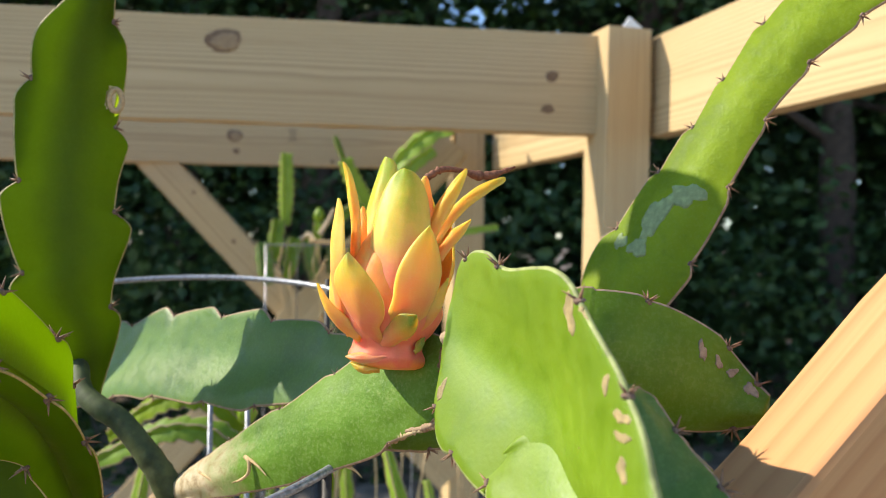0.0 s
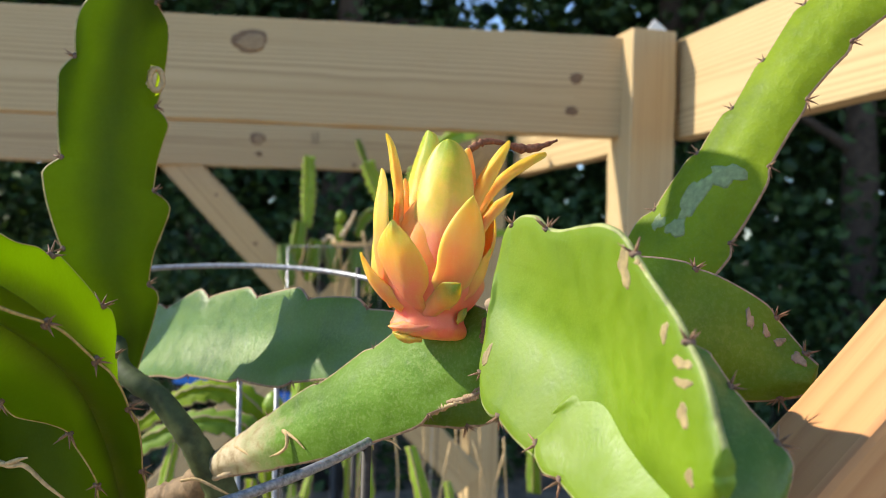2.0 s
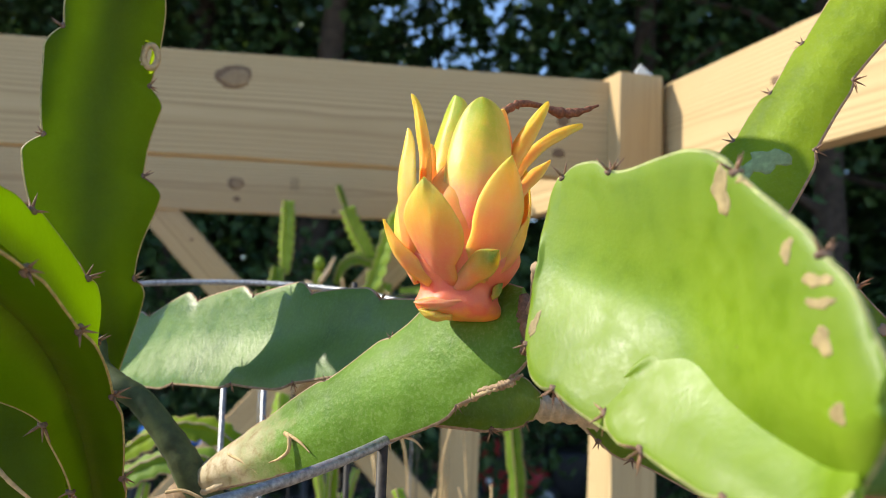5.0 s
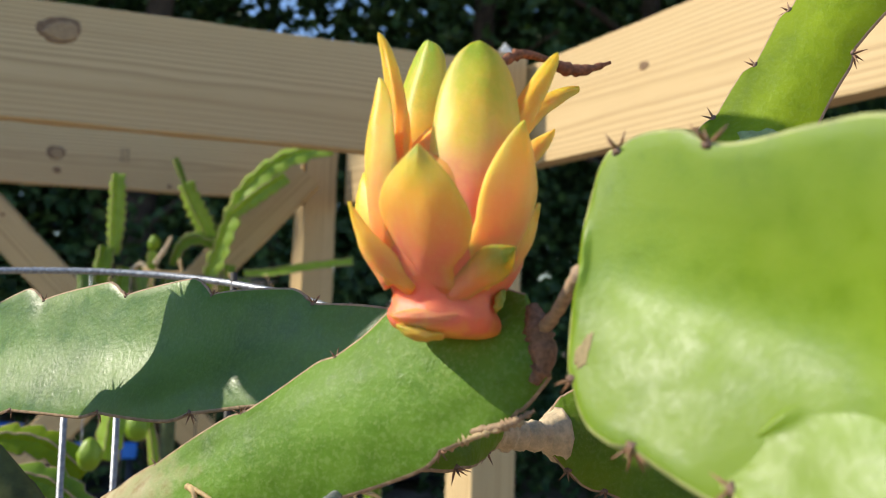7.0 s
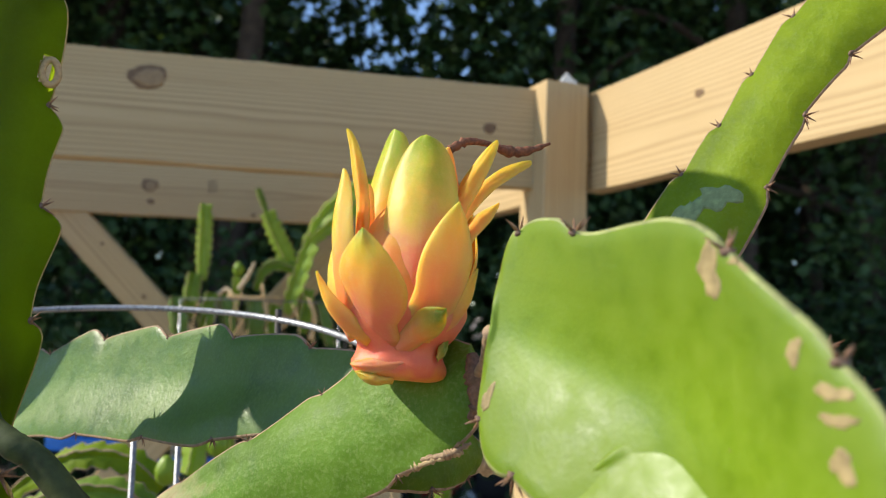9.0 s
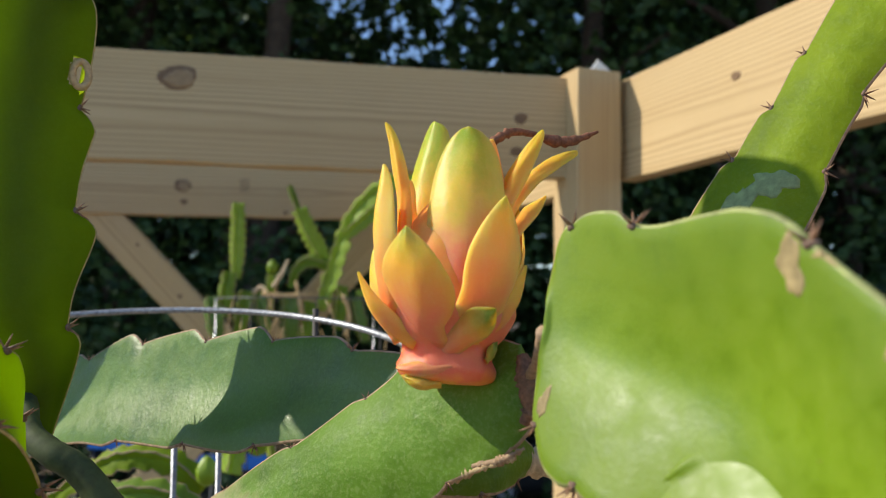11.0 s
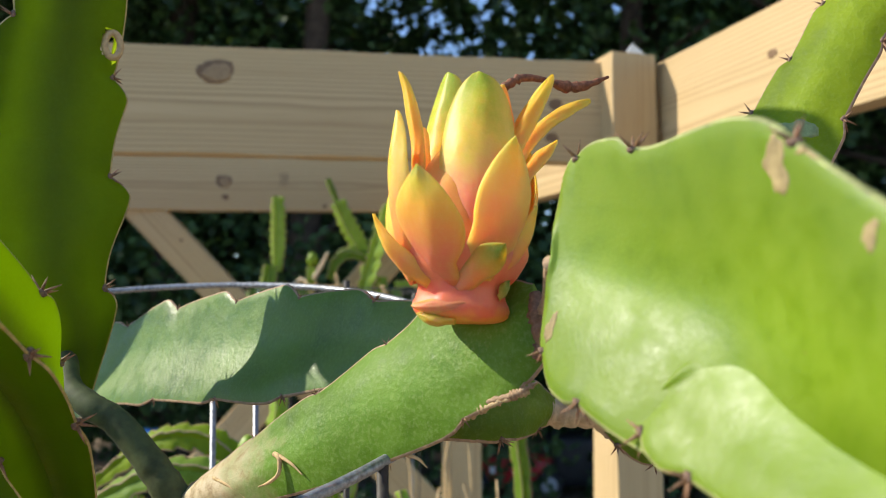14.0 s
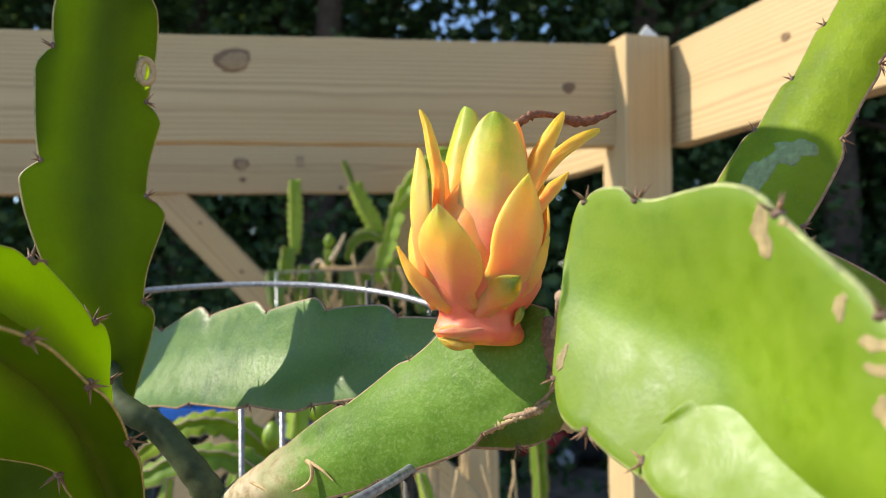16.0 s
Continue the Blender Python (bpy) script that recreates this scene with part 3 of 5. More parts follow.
timber("brace", (-1.06, 2.312, 0.60), (-0.04, 2.312, 1.765), 0.038, 0.089, "diagonal pine brace crossing another behind plants", seed=10)
bd = Vector((0.685, 0.200, 0.701)).normalized()
bu = Vector((-0.673, -0.197, 0.713)).normalized()
br = Vector((0.0706, 0.2945, 1.408)) - bu * 0.0445
post("post", 0.625, 0.575, 18, 1.897, "square sawn pine post beside the camera", seed=12)
near_brace = timber("brace", br - bd * 1.90, br + bd * 0.72, 0.040, 0.089, "orange-toned pine brace lit along its upper edge", up=tuple(bu), seed=11, mat=WOOD_ORANGE)


# ---- marks on the timber ----
def on_face(ob, x, z, front=-1):
    """A point and the normal on the broad face of a board, x along it from its end b, z up from its middle."""
    m = ob.matrix_world
    lx = max(v.co.x for v in ob.data.vertices)
    ly = max(v.co.y for v in ob.data.vertices)
    return m @ Vector((lx + x, front * ly, z)), (m.to_3x3() @ Vector((0, front, 0))).normalized()


for ob, x, z, w, h, sd in ((near_beam, -0.672, 0.049, 0.058, 0.044, 1), (near_beam, -0.085, 0.012, 0.024, 0.020, 2), (near_beam, -0.092, -0.048, 0.022, 0.018, 3),
                           (far_beam, -0.60, -0.012, 0.040, 0.036, 4), (far_beam, -0.595, -0.055, 0.020, 0.014, 5), (far_beam, -0.33, -0.078, 0.012, 0.010, 6),
                           (right_beam, 0.30 - 2.3, 0.02, 0.02, 0.014, 7)):
    c, nrm = on_face(ob, x, z)
    patch("knot", c, nrm, (0, 0, 1), w, h, KNOT, ob, "dark oval knot in the pine", seed=sd, lift=0.0009, ragged=0.35)
    if w > 0.03:
        patch("knot", c + Vector((0.004, 0, -0.002)) + nrm * 0.0006, nrm, (0, 0, 1), w * 0.74, h * 0.74, WOODKNOT, ob, "knot heart", seed=sd + 20, lift=0.0009, ragged=0.45)
for q, w, h, sd in (((-0.646, 2.333, 1.492), 0.012, 0.010, 61), ((-0.760, 2.333, 1.625), 0.010, 0.008, 62)):
    patch("knot", q, (0, -1, 0), (0, 0, 1), w, h, KNOT, far_brace, "small dark knot", seed=sd, lift=0.0009, ragged=0.5)
for k, (x, z) in enumerate(((-0.448, -0.006), (-0.44, -0.006), (-0.432, -0.006))):
    for j in range(3):
        c, nrm = on_face(far_beam, x, z + 0.012 * (j - 1))
        patch("stamp_mark", c, nrm, (0, 0, 1), 0.0035, 0.009, INK, far_beam, seed=40 + k * 3 + j)
cap = board((0.032, 0.003, 0.024), 0.0008, 0, 1)
cap = link("price_tag", cap, CAPMAT, smooth=False)
cap.matrix_world = Matrix.Translation((0.300, 1.615, 1.909)) @ Matrix.Rotation(radians(35), 4, "Y") @ Matrix.Rotation(radians(20), 4, "Z")
tagged(cap, "small white printed tag stapled on the post top", "tag")

# ---- wire cage round the cactus ----
def ring_points(c, nrm, r, n=120, a0=0.0, a1=2 * math.pi):
    nz = Vector(nrm).normalized()
    x = nz.cross(Vector((0, 1, 0))).normalized()
    y = nz.cross(x)
    return [Vector(c) + r * (math.cos(a) * x + math.sin(a) * y) for a in np.linspace(a0, a1, n)]


def cage(name, c, nrm, r, legs, wire, label, mats, low=True, stub=-1):
    base = thing(name, label, "plant cage", "wire cages", at=(c[0], c[1], 0))
    rp = ring_points(c, nrm, r)
    bm = bmesh.new()
    tube(bm, rp, wire, 10, False)
    link("ring", bm, mats[0], base)
    if low:
        bm = bmesh.new()
        tube(bm, [Vector((p.x, p.y, 0.75)) for p in rp], wire, 8, False)
        link("ring", bm, mats[0], base)
    for k, q in enumerate(legs):
        p = rp[int(q * 119)]
        bm = bmesh.new()
        tube(bm, [(p.x, p.y, p.z + (0.007 if k == stub else -0.062 if q in (0.714, 0.737) else -0.001)), (p.x + 0.001, p.y, p.z - 0.3), (p.x - 0.002, p.y, 0.7), (p.x, p.y, -0.03)], wire, 8)
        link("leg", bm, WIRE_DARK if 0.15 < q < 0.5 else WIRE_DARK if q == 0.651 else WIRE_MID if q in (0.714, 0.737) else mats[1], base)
    return base


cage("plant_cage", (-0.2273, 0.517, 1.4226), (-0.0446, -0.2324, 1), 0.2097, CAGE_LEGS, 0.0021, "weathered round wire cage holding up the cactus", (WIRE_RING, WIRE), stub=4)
cage("plant_cage", (-0.30, 2.13, 1.485), (0, 0.02, 1), 0.20, (0.05, 0.18, 0.3, 0.45, 0.6, 0.8), 0.0013, "thin round wire cage round the far cactus", (WIRE_DULL, WIRE))

# ---- the cactus in front ----
plant = thing("dragon_fruit_cactus", "green climbing cactus with scalloped stems over a wire cage", "cactus", "climbing cacti", at=(-0.13, 0.47, 0))
# Top segment and back rib are unseen, added to shadow the rising stem.
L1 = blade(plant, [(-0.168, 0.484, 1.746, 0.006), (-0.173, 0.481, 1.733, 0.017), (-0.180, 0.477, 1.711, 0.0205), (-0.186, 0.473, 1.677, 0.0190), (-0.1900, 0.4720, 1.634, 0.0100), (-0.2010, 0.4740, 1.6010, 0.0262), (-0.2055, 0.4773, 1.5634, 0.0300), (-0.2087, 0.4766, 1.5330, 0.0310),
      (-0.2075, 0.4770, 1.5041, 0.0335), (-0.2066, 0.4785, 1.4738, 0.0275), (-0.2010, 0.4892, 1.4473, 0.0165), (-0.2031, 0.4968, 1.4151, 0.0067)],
      (0.52, -0.82, -0.218), (0.17, 0.29, 0.405, 0.545, 0.69, 0.86), (0.14, 0.26, 0.37, 0.50, 0.645, 0.78, 0.9), "tall flat backlit stem with a torn hole", PAD_SHADED, amp=0.30, seed=1, skew=-1, size=1.2, hole=(0.506, 0.75, 0.016, 0.13), fine=260, margin=PALE_RIM,
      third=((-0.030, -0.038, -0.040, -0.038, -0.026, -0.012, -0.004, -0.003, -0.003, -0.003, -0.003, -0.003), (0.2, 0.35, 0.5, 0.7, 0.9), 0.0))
HC = Vector((-0.1862, 0.4850, 1.5764))
bm = bmesh.new()
tube(bm, [HC + Vector((0.845, 0.535, 0)) * 0.0034 * math.cos(a) + Vector((0, 0, 0.0058)) * math.sin(a) for a in np.linspace(0, 2 * math.pi, 25)], 0.0017, 8, False)
link("hole_rim", bm, SCAR_TAN, L1, "healed brown rim of a hole")
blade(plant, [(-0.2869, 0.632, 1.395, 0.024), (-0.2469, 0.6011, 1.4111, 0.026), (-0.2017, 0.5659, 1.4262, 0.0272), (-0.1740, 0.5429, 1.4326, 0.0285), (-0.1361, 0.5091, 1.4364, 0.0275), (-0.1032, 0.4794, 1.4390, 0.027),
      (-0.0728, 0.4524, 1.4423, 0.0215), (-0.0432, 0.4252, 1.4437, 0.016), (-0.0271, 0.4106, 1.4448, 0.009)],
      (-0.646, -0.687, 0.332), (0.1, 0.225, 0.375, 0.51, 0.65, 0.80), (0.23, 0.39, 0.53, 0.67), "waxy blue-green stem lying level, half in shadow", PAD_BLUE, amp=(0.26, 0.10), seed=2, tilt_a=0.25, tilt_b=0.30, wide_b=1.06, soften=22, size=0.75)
S = blade(plant, [(-0.150, 0.470, 1.367, 0.006), (-0.1337, 0.4577, 1.3783, 0.0085), (-0.0975, 0.4356, 1.3975, 0.0158), (-0.0689, 0.4185, 1.4135, 0.0198), (-0.0429, 0.4034, 1.4293, 0.0232), (-0.0283, 0.3955, 1.4397, 0.0242), (-0.0097, 0.3838, 1.4487, 0.0190), (-0.0010, 0.3788, 1.4530, 0.0125)],
      (-0.605, -0.743, 0.286), (0.25, 0.38, 0.53), (0.42, 0.70), "green stem with a corky lower margin that carries the bud", PAD_STEM, amp=0.09, seed=3, size=0.62)
PN = Vector((-0.902, -0.404, 0.153)).normalized()
PC, PD, PH = Vector((0.01986, 0.2910, 1.45871)), Vector((0.40895, -0.91256, 0.0)), Vector((0.13964, 0.06258, 0.98822))


def on_pad(a, h, out=0.0):
    return tuple(PC + PD * a + PH * h + PN * out)


pad_a = (-0.0580, -0.0550, -0.047, -0.035, -0.018, -0.001, 0.012, 0.026, 0.037, 0.050, 0.060, 0.067, 0.0748)
pad_mid = ((0.012, 0), (0.012, -0.0035), (0.0095, -0.0065), (0.0065, -0.0090), (0.003, -0.0115), (0.001, -0.0135), (-0.001, -0.0130), (-0.005, -0.011), (-0.010, -0.0085), (-0.0155, -0.006), (-0.0195, -0.004), (-0.0205, -0.0025), (-0.0178, -0.001))
pad_top = (0.022, 0.036, 0.0425, 0.0425, 0.0385, 0.0390, 0.0385, 0.0335, 0.0250, 0.0155, 0.0075, -0.0005, -0.0125)
pad_low = ((0.002, 0), (-0.012, 0.001), (-0.0235, 0.002), (-0.0275, 0.002), (-0.0325, 0.000), (-0.036, -0.006), (-0.036, -0.012), (-0.034, -0.012), (-0.034, -0.012), (-0.034, -0.011), (-0.034, -0.009), (-0.032, -0.006), (-0.022, -0.002))
P_axis = [on_pad(a, h, o) for a, (h, o) in zip(pad_a, pad_mid)]
bm = bmesh.new()
tips = ribs(bm, P_axis, [[on_pad(a, t) for a, t in zip(pad_a, pad_top)], [on_pad(a, h, o) for a, (h, o) in zip(pad_a, pad_low)]],
            [(0.14, 0.30, 0.60, 0.80), (0.11, 0.26)], 0.06, 0.0022, 0.0009, 150, 11, 0.0005, None, 4)
thin = bm.verts.layers.float["thin"]
inner = [v for v in bm.verts if v[thin] < 0.72]
for _ in range(9):
    bmesh.ops.smooth_vert(bm, verts=inner, factor=0.5, use_axis_x=True, use_axis_y=True, use_axis_z=True)
P = link("stem", bm, [PAD_YOUNG, PAD_RIM], plant, "broad bright green pad with tan scars")
areoles(P, tips)
bm = bmesh.new()
tips, _, _ = wing(bm, [on_pad(*p) for p in ((-0.0120, -0.0010, -0.0135), (-0.0070, -0.0034, -0.0140), (-0.0015, -0.0059, -0.0140), (0.0050, -0.0085, -0.0135), (0.0121, -0.0114, -0.0130), (0.0236, -0.0177, -0.0128), (0.0398, -0.0251, -0.0122), (0.0545, -0.0300, -0.0105), (0.0650, -0.0310, -0.0080))],
                  [on_pad(*p) for p in ((-0.0110, -0.0026, -0.0120), (-0.0058, -0.0078, -0.0100), (-0.0062, -0.0130, -0.0082), (-0.0092, -0.0200, -0.0053), (-0.0145, -0.0285, -0.0028), (-0.0044, -0.0362, -0.0013), (0.0285, -0.0420, -0.0008), (0.058, -0.0456, 0.0), (0.0700, -0.0350, 0.0))], (0.42, 0.55, 0.66, 0.78, 0.9), 0.09, 0.0012, 0.0009, 120, 13, 0.002, None, 44)
rib = link("rib", bm, [PAD_YOUNG, PAD_RIM], P, "third rib of the pad standing proud")
areoles(rib, tips[1:])
R = blade(plant, [(0.070, 0.473, 1.445, 0.020), (0.0843, 0.4693, 1.4799, 0.0288), (0.1011, 0.4671, 1.5075, 0.0275), (0.1180, 0.4651, 1.5366, 0.0230), (0.1317, 0.4637, 1.5607, 0.0190), (0.1476, 0.4617, 1.5870, 0.0190), (0.1660, 0.4570, 1.6120, 0.0215), (0.190, 0.449, 1.6330, 0.022), (0.225, 0.437, 1.655, 0.022), (0.27, 0.42, 1.675, 0.020)],
      (-0.64, -0.71, 0.29), (0.2, 0.325, 0.43, 0.535, 0.645, 0.77), (0.1, 0.21, 0.345, 0.50, 0.62, 0.74, 0.86), "long rising stem with pale scars", PAD_BRIGHT, seed=5)
Q = blade(plant, [(0.0330, 0.3345, 1.4700, 0.008), (0.0400, 0.3350, 1.4710, 0.0170), (0.0500, 0.335, 1.4685, 0.0205), (0.0709, 0.340, 1.4625, 0.0215), (0.0905, 0.345, 1.4540, 0.0185), (0.1040, 0.345, 1.4480, 0.011), (0.1125, 0.340, 1.4460, 0.005)],
      (-0.5, -0.82, 0.28), (0.45, 0.71, 0.9), (0.3, 0.6, 0.85), "green pad with a brown corky edge", PAD, amp=0.07, seed=6)
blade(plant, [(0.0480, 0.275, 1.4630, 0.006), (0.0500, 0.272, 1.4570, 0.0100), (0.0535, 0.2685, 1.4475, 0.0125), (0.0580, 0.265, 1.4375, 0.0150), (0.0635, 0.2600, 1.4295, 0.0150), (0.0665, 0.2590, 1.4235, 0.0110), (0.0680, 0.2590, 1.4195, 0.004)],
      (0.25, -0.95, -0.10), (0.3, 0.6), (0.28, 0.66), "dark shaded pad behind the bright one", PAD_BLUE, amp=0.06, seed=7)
blade(plant, [(-0.0400, 0.425, 1.412, 0.005), (-0.0250, 0.434, 1.4140, 0.0105), (-0.0120, 0.444, 1.4165, 0.0145), (0.0000, 0.454, 1.4160, 0.0120), (0.0100, 0.464, 1.4125, 0.006)],
      (-0.45, -0.86, 0.2), (0.75,), (0.4, 0.9), "short green joint", PAD, amp=0.06, seed=8)
rod("neck", [(0.0060, 0.463, 1.4130), (0.0130, 0.467, 1.4112), (0.0200, 0.470, 1.4104), (0.0280, 0.472, 1.4100), (0.0370, 0.475, 1.4099)], (0.0050, 0.0064, 0.0050, 0.0066, 0.0051, 0.0064, 0.0050, 0.0065, 0.0054, 0.0080, 0.0112), WOODY, plant, "ridged pale woody neck between two joints", rough=0.15, n=44)
blade(plant, [(0.0340, 0.474, 1.4099, 0.008), (0.0420, 0.475, 1.4100, 0.0165), (0.0540, 0.476, 1.4095, 0.0205), (0.0734, 0.470, 1.4040, 0.0215), (0.0909, 0.455, 1.3960, 0.021), (0.1088, 0.440, 1.3845, 0.020), (0.135, 0.42, 1.36, 0.014)],
      (-0.12, -0.95, 0.28), (0.3, 0.62), (0.12, 0.4, 0.7), "green pad half in shadow beyond the neck", PAD, amp=0.06, seed=10)
ribbed(plant, [(-0.180, 0.445, 1.355), (-0.174, 0.405, 1.400), (-0.168, 0.368, 1.434), (-0.170, 0.328, 1.459), (-0.176, 0.285, 1.478), (-0.19, 0.24, 1.495), (-0.215, 0.20, 1.515)],
       [[(-0.170, 0.448, 1.352), (-0.1560, 0.410, 1.392), (-0.1440, 0.360, 1.4290), (-0.1435, 0.318, 1.4530), (-0.1400, 0.272, 1.4680), (-0.15, 0.225, 1.476), (-0.17, 0.185, 1.49)],
        [(-0.180, 0.435, 1.375), (-0.1700, 0.410, 1.4330), (-0.1605, 0.380, 1.4600), (-0.1675, 0.346, 1.4845), (-0.1640, 0.305, 1.4900), (-0.175, 0.26, 1.520), (-0.20, 0.21, 1.545)],
        [(-0.186, 0.440, 1.345), (-0.1765, 0.405, 1.3780), (-0.1740, 0.374, 1.4060), (-0.1760, 0.335, 1.4230), (-0.185, 0.295, 1.440), (-0.20, 0.25, 1.455), (-0.22, 0.20, 1.47)]],
       [(0.12, 0.28, 0.42, 0.57, 0.75), (0.2, 0.36, 0.5, 0.7), (0.16, 0.33, 0.52, 0.75)], "yellow-green three-ribbed stem glowing against the sun", PAD_GLOW, seed=20, size=1.15)
rod("stem", [(-0.2100, 0.500, 1.445), (-0.1990, 0.478, 1.4230), (-0.1860, 0.470, 1.4140), (-0.1739, 0.469, 1.4070), (-0.1577, 0.466, 1.3900), (-0.1474, 0.464, 1.3760), (-0.1360, 0.466, 1.3500), (-0.13, 0.468, 1.25), (-0.128, 0.47, 0.9), (-0.13, 0.47, 0.4), (-0.13, 0.47, -0.02)], (0.004, 0.0052, 0.0058, 0.006, 0.0065, 0.0075, 0.009, 0.010, 0.011, 0.012, 0.014), BENT, plant, "bent grey-green woody stem", n=60, rough=0.1)
rod("stem", [(0.070, 0.473, 1.450), (0.072, 0.474, 1.435), (0.073, 0.474, 1.410)], (0.007, 0.006, 0.007), WOODY, plant, n=8)
rod("stem", [(-0.002, 0.3780, 1.4530), (-0.001, 0.3660, 1.4580), (-0.0015, 0.3540, 1.4640), (-0.002, 0.3430, 1.4690)], (0.0026, 0.0017, 0.0017, 0.0022), CORK, plant, "short dried joint", n=14, rough=0.3)
rod("stem", [(-0.142, 0.4640, 1.3725), (-0.153, 0.478, 1.3590), (-0.168, 0.486, 1.350), (-0.1815, 0.490, 1.343), (-0.20, 0.495, 1.325), (-0.205, 0.50, 1.2)], (0.0085, 0.0098, 0.0092, 0.0100, 0.011, 0.012), WOODY_PINK, plant, "old bark-covered stem base", n=36, rough=0.25, seed=6)
rod("stem", [(0.0490, 0.2740, 1.4605), (0.0470, 0.2950, 1.4625), (0.0440, 0.3180, 1.4640), (0.0420, 0.3360, 1.4660)], (0.003, 0.004, 0.004, 0.005), WOODY, plant, n=14)
rod("stem", [(-0.180, 0.447, 1.357), (-0.175, 0.46, 1.30), (-0.14, 0.47, 1.12)], (0.006, 0.008, 0.01), WOODY, plant, n=12)
rod("stem", [(-0.287, 0.632, 1.396), (-0.30, 0.62, 1.30), (-0.22, 0.55, 1.1), (-0.135, 0.475, 0.85)], (0.008, 0.009, 0.01, 0.01), WOODY, plant, n=16)

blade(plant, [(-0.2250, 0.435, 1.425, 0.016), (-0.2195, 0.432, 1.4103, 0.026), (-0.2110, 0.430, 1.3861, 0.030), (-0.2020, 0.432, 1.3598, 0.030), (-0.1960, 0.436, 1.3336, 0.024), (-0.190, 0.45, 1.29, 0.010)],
      (0.35, -0.93, 0.1), (0.25, 0.5, 0.75), (0.3, 0.6), "dark shaded stem low on the cage", PAD_SHADED, amp=0.12, seed=16)
# Out of view: added to block the sun from the ribbed stem's low rib.
blade(plant, [(-0.205, 0.462, 1.20, 0.012), (-0.237, 0.425, 1.34, 0.030), (-0.240, 0.395, 1.41, 0.034), (-0.240, 0.360, 1.45, 0.032), (-0.240, 0.335, 1.475, 0.022), (-0.240, 0.315, 1.490, 0.008)],
      (1.0, 0.0, 0.1), (0.3, 0.55, 0.8), (0.35, 0.6), "unseen low stem added to shade the ribbed one", PAD, amp=0.10, seed=17)

# Out of view: its hanging tip is added to shadow the level stem's right end.
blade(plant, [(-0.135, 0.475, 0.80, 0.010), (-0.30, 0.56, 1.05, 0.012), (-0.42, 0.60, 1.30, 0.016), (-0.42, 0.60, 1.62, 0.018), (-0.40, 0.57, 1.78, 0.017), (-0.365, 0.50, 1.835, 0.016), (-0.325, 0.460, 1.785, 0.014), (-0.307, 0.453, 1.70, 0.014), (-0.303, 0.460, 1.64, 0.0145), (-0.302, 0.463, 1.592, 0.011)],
      (0.95, 0.0, 0.3), (0.3, 0.5, 0.7), (0.25, 0.45, 0.65, 0.85), "unseen arching stem added to shade the level one", PAD_SHADED, amp=0.10, seed=15)

# scars, corky edges and dry roots
for c, w, h, sd in (((0.1010, 0.4690, 1.5180), 0.010, 0.030, 1), ((0.1145, 0.4625, 1.5285), 0.018, 0.012, 2), ((0.0925, 0.4700, 1.5020), 0.009, 0.012, 3), ((0.0830, 0.4745, 1.5060), 0.006, 0.010, 4)):
    p = Vector(c) + Vector((-0.445, -0.873, 0.201)).normalized() * 0.0046
    patch("scar", p, (-0.445, -0.873, 0.201), (0.45, 0, 0.85), w, h, CORK_PALE, R, "pale dry scar", seed=sd, on=R)
for a, h, w, q, sd in ((0.0235, 0.0265, 0.0068, 0.0100, 5), (0.0470, 0.0105, 0.0040, 0.0045, 6), (0.0560, 0.0040, 0.0070, 0.0032, 7), (0.0575, -0.0005, 0.0066, 0.0028, 8), (0.0590, -0.0078, 0.0050, 0.0058, 12), (0.0640, -0.021, 0.0036, 0.0050, 13), (-0.0510, -0.008, 0.0032, 0.0090, 14), (0.0330, 0.0280, 0.0070, 0.0022, 16)):
    patch("scar", on_pad(a, h, 0.006), PN, (0, 0, 1), w, q, SCAR_ROSE, P, "rosy tan scar", seed=sd, on=P, lift=0.0002)
for c, w, h, sd in (((0.0900, 0.3425, 1.4665), 0.0028, 0.0075, 9), ((0.0960, 0.3420, 1.4625), 0.0028, 0.0045, 10), ((0.1010, 0.3420, 1.4590), 0.0045, 0.0030, 15), ((0.1070, 0.3390, 1.4535), 0.0045, 0.0050, 11)):
    patch("scar", Vector(c) + Vector((-0.1, -0.97, 0.2)) * 0.0022, (-0.1, -0.97, 0.2), (0, 0, 1), w, h, CORK, Q, "brown corky scar", seed=sd, on=Q)
rod("dry_edge", [(-0.0300, 0.3905, 1.4170), (-0.0245, 0.3860, 1.4215), (-0.0180, 0.3800, 1.4262), (-0.0100, 0.3745, 1.4290), (-0.0035, 0.3720, 1.4330)], (0.0005, 0.0011, 0.0008, 0.0013, 0.0006), CORK, S, "curled dry corky edge", n=60, rough=1.3, seed=3)
rod("dry_edge", [(-0.0330, 0.3925, 1.4145), (-0.0280, 0.3885, 1.4182), (-0.0225, 0.3835, 1.4222), (-0.0150, 0.3775, 1.4262), (-0.0060, 0.3730, 1.4300)], (0.0004, 0.0009, 0.0012, 0.0008, 0.0010), SCAR_TAN, S, "crumbling pale crust", n=60, rough=1.4, seed=13)
rod("dry_edge", [(-0.0035, 0.3740, 1.4400), (-0.0010, 0.3735, 1.4460), (-0.0020, 0.3750, 1.4540), (-0.0035, 0.3775, 1.4610)], (0.0015, 0.0034, 0.0042, 0.0018), SCAR_DARK, S, "brown dried scar at the joint", n=26, rough=0.5, seed=5)
rod("dry_edge", [(-0.1480, 0.4660, 1.3640), (-0.1330, 0.4550, 1.3720), (-0.1180, 0.4460, 1.3790), (-0.1000, 0.4360, 1.3845), (-0.0820, 0.4235, 1.3925)], (0.0022, 0.0019, 0.0014, 0.0011, 0.0005), WOODY, S, "peeling straw-coloured bark at the stem base", n=34, rough=0.7, seed=8)
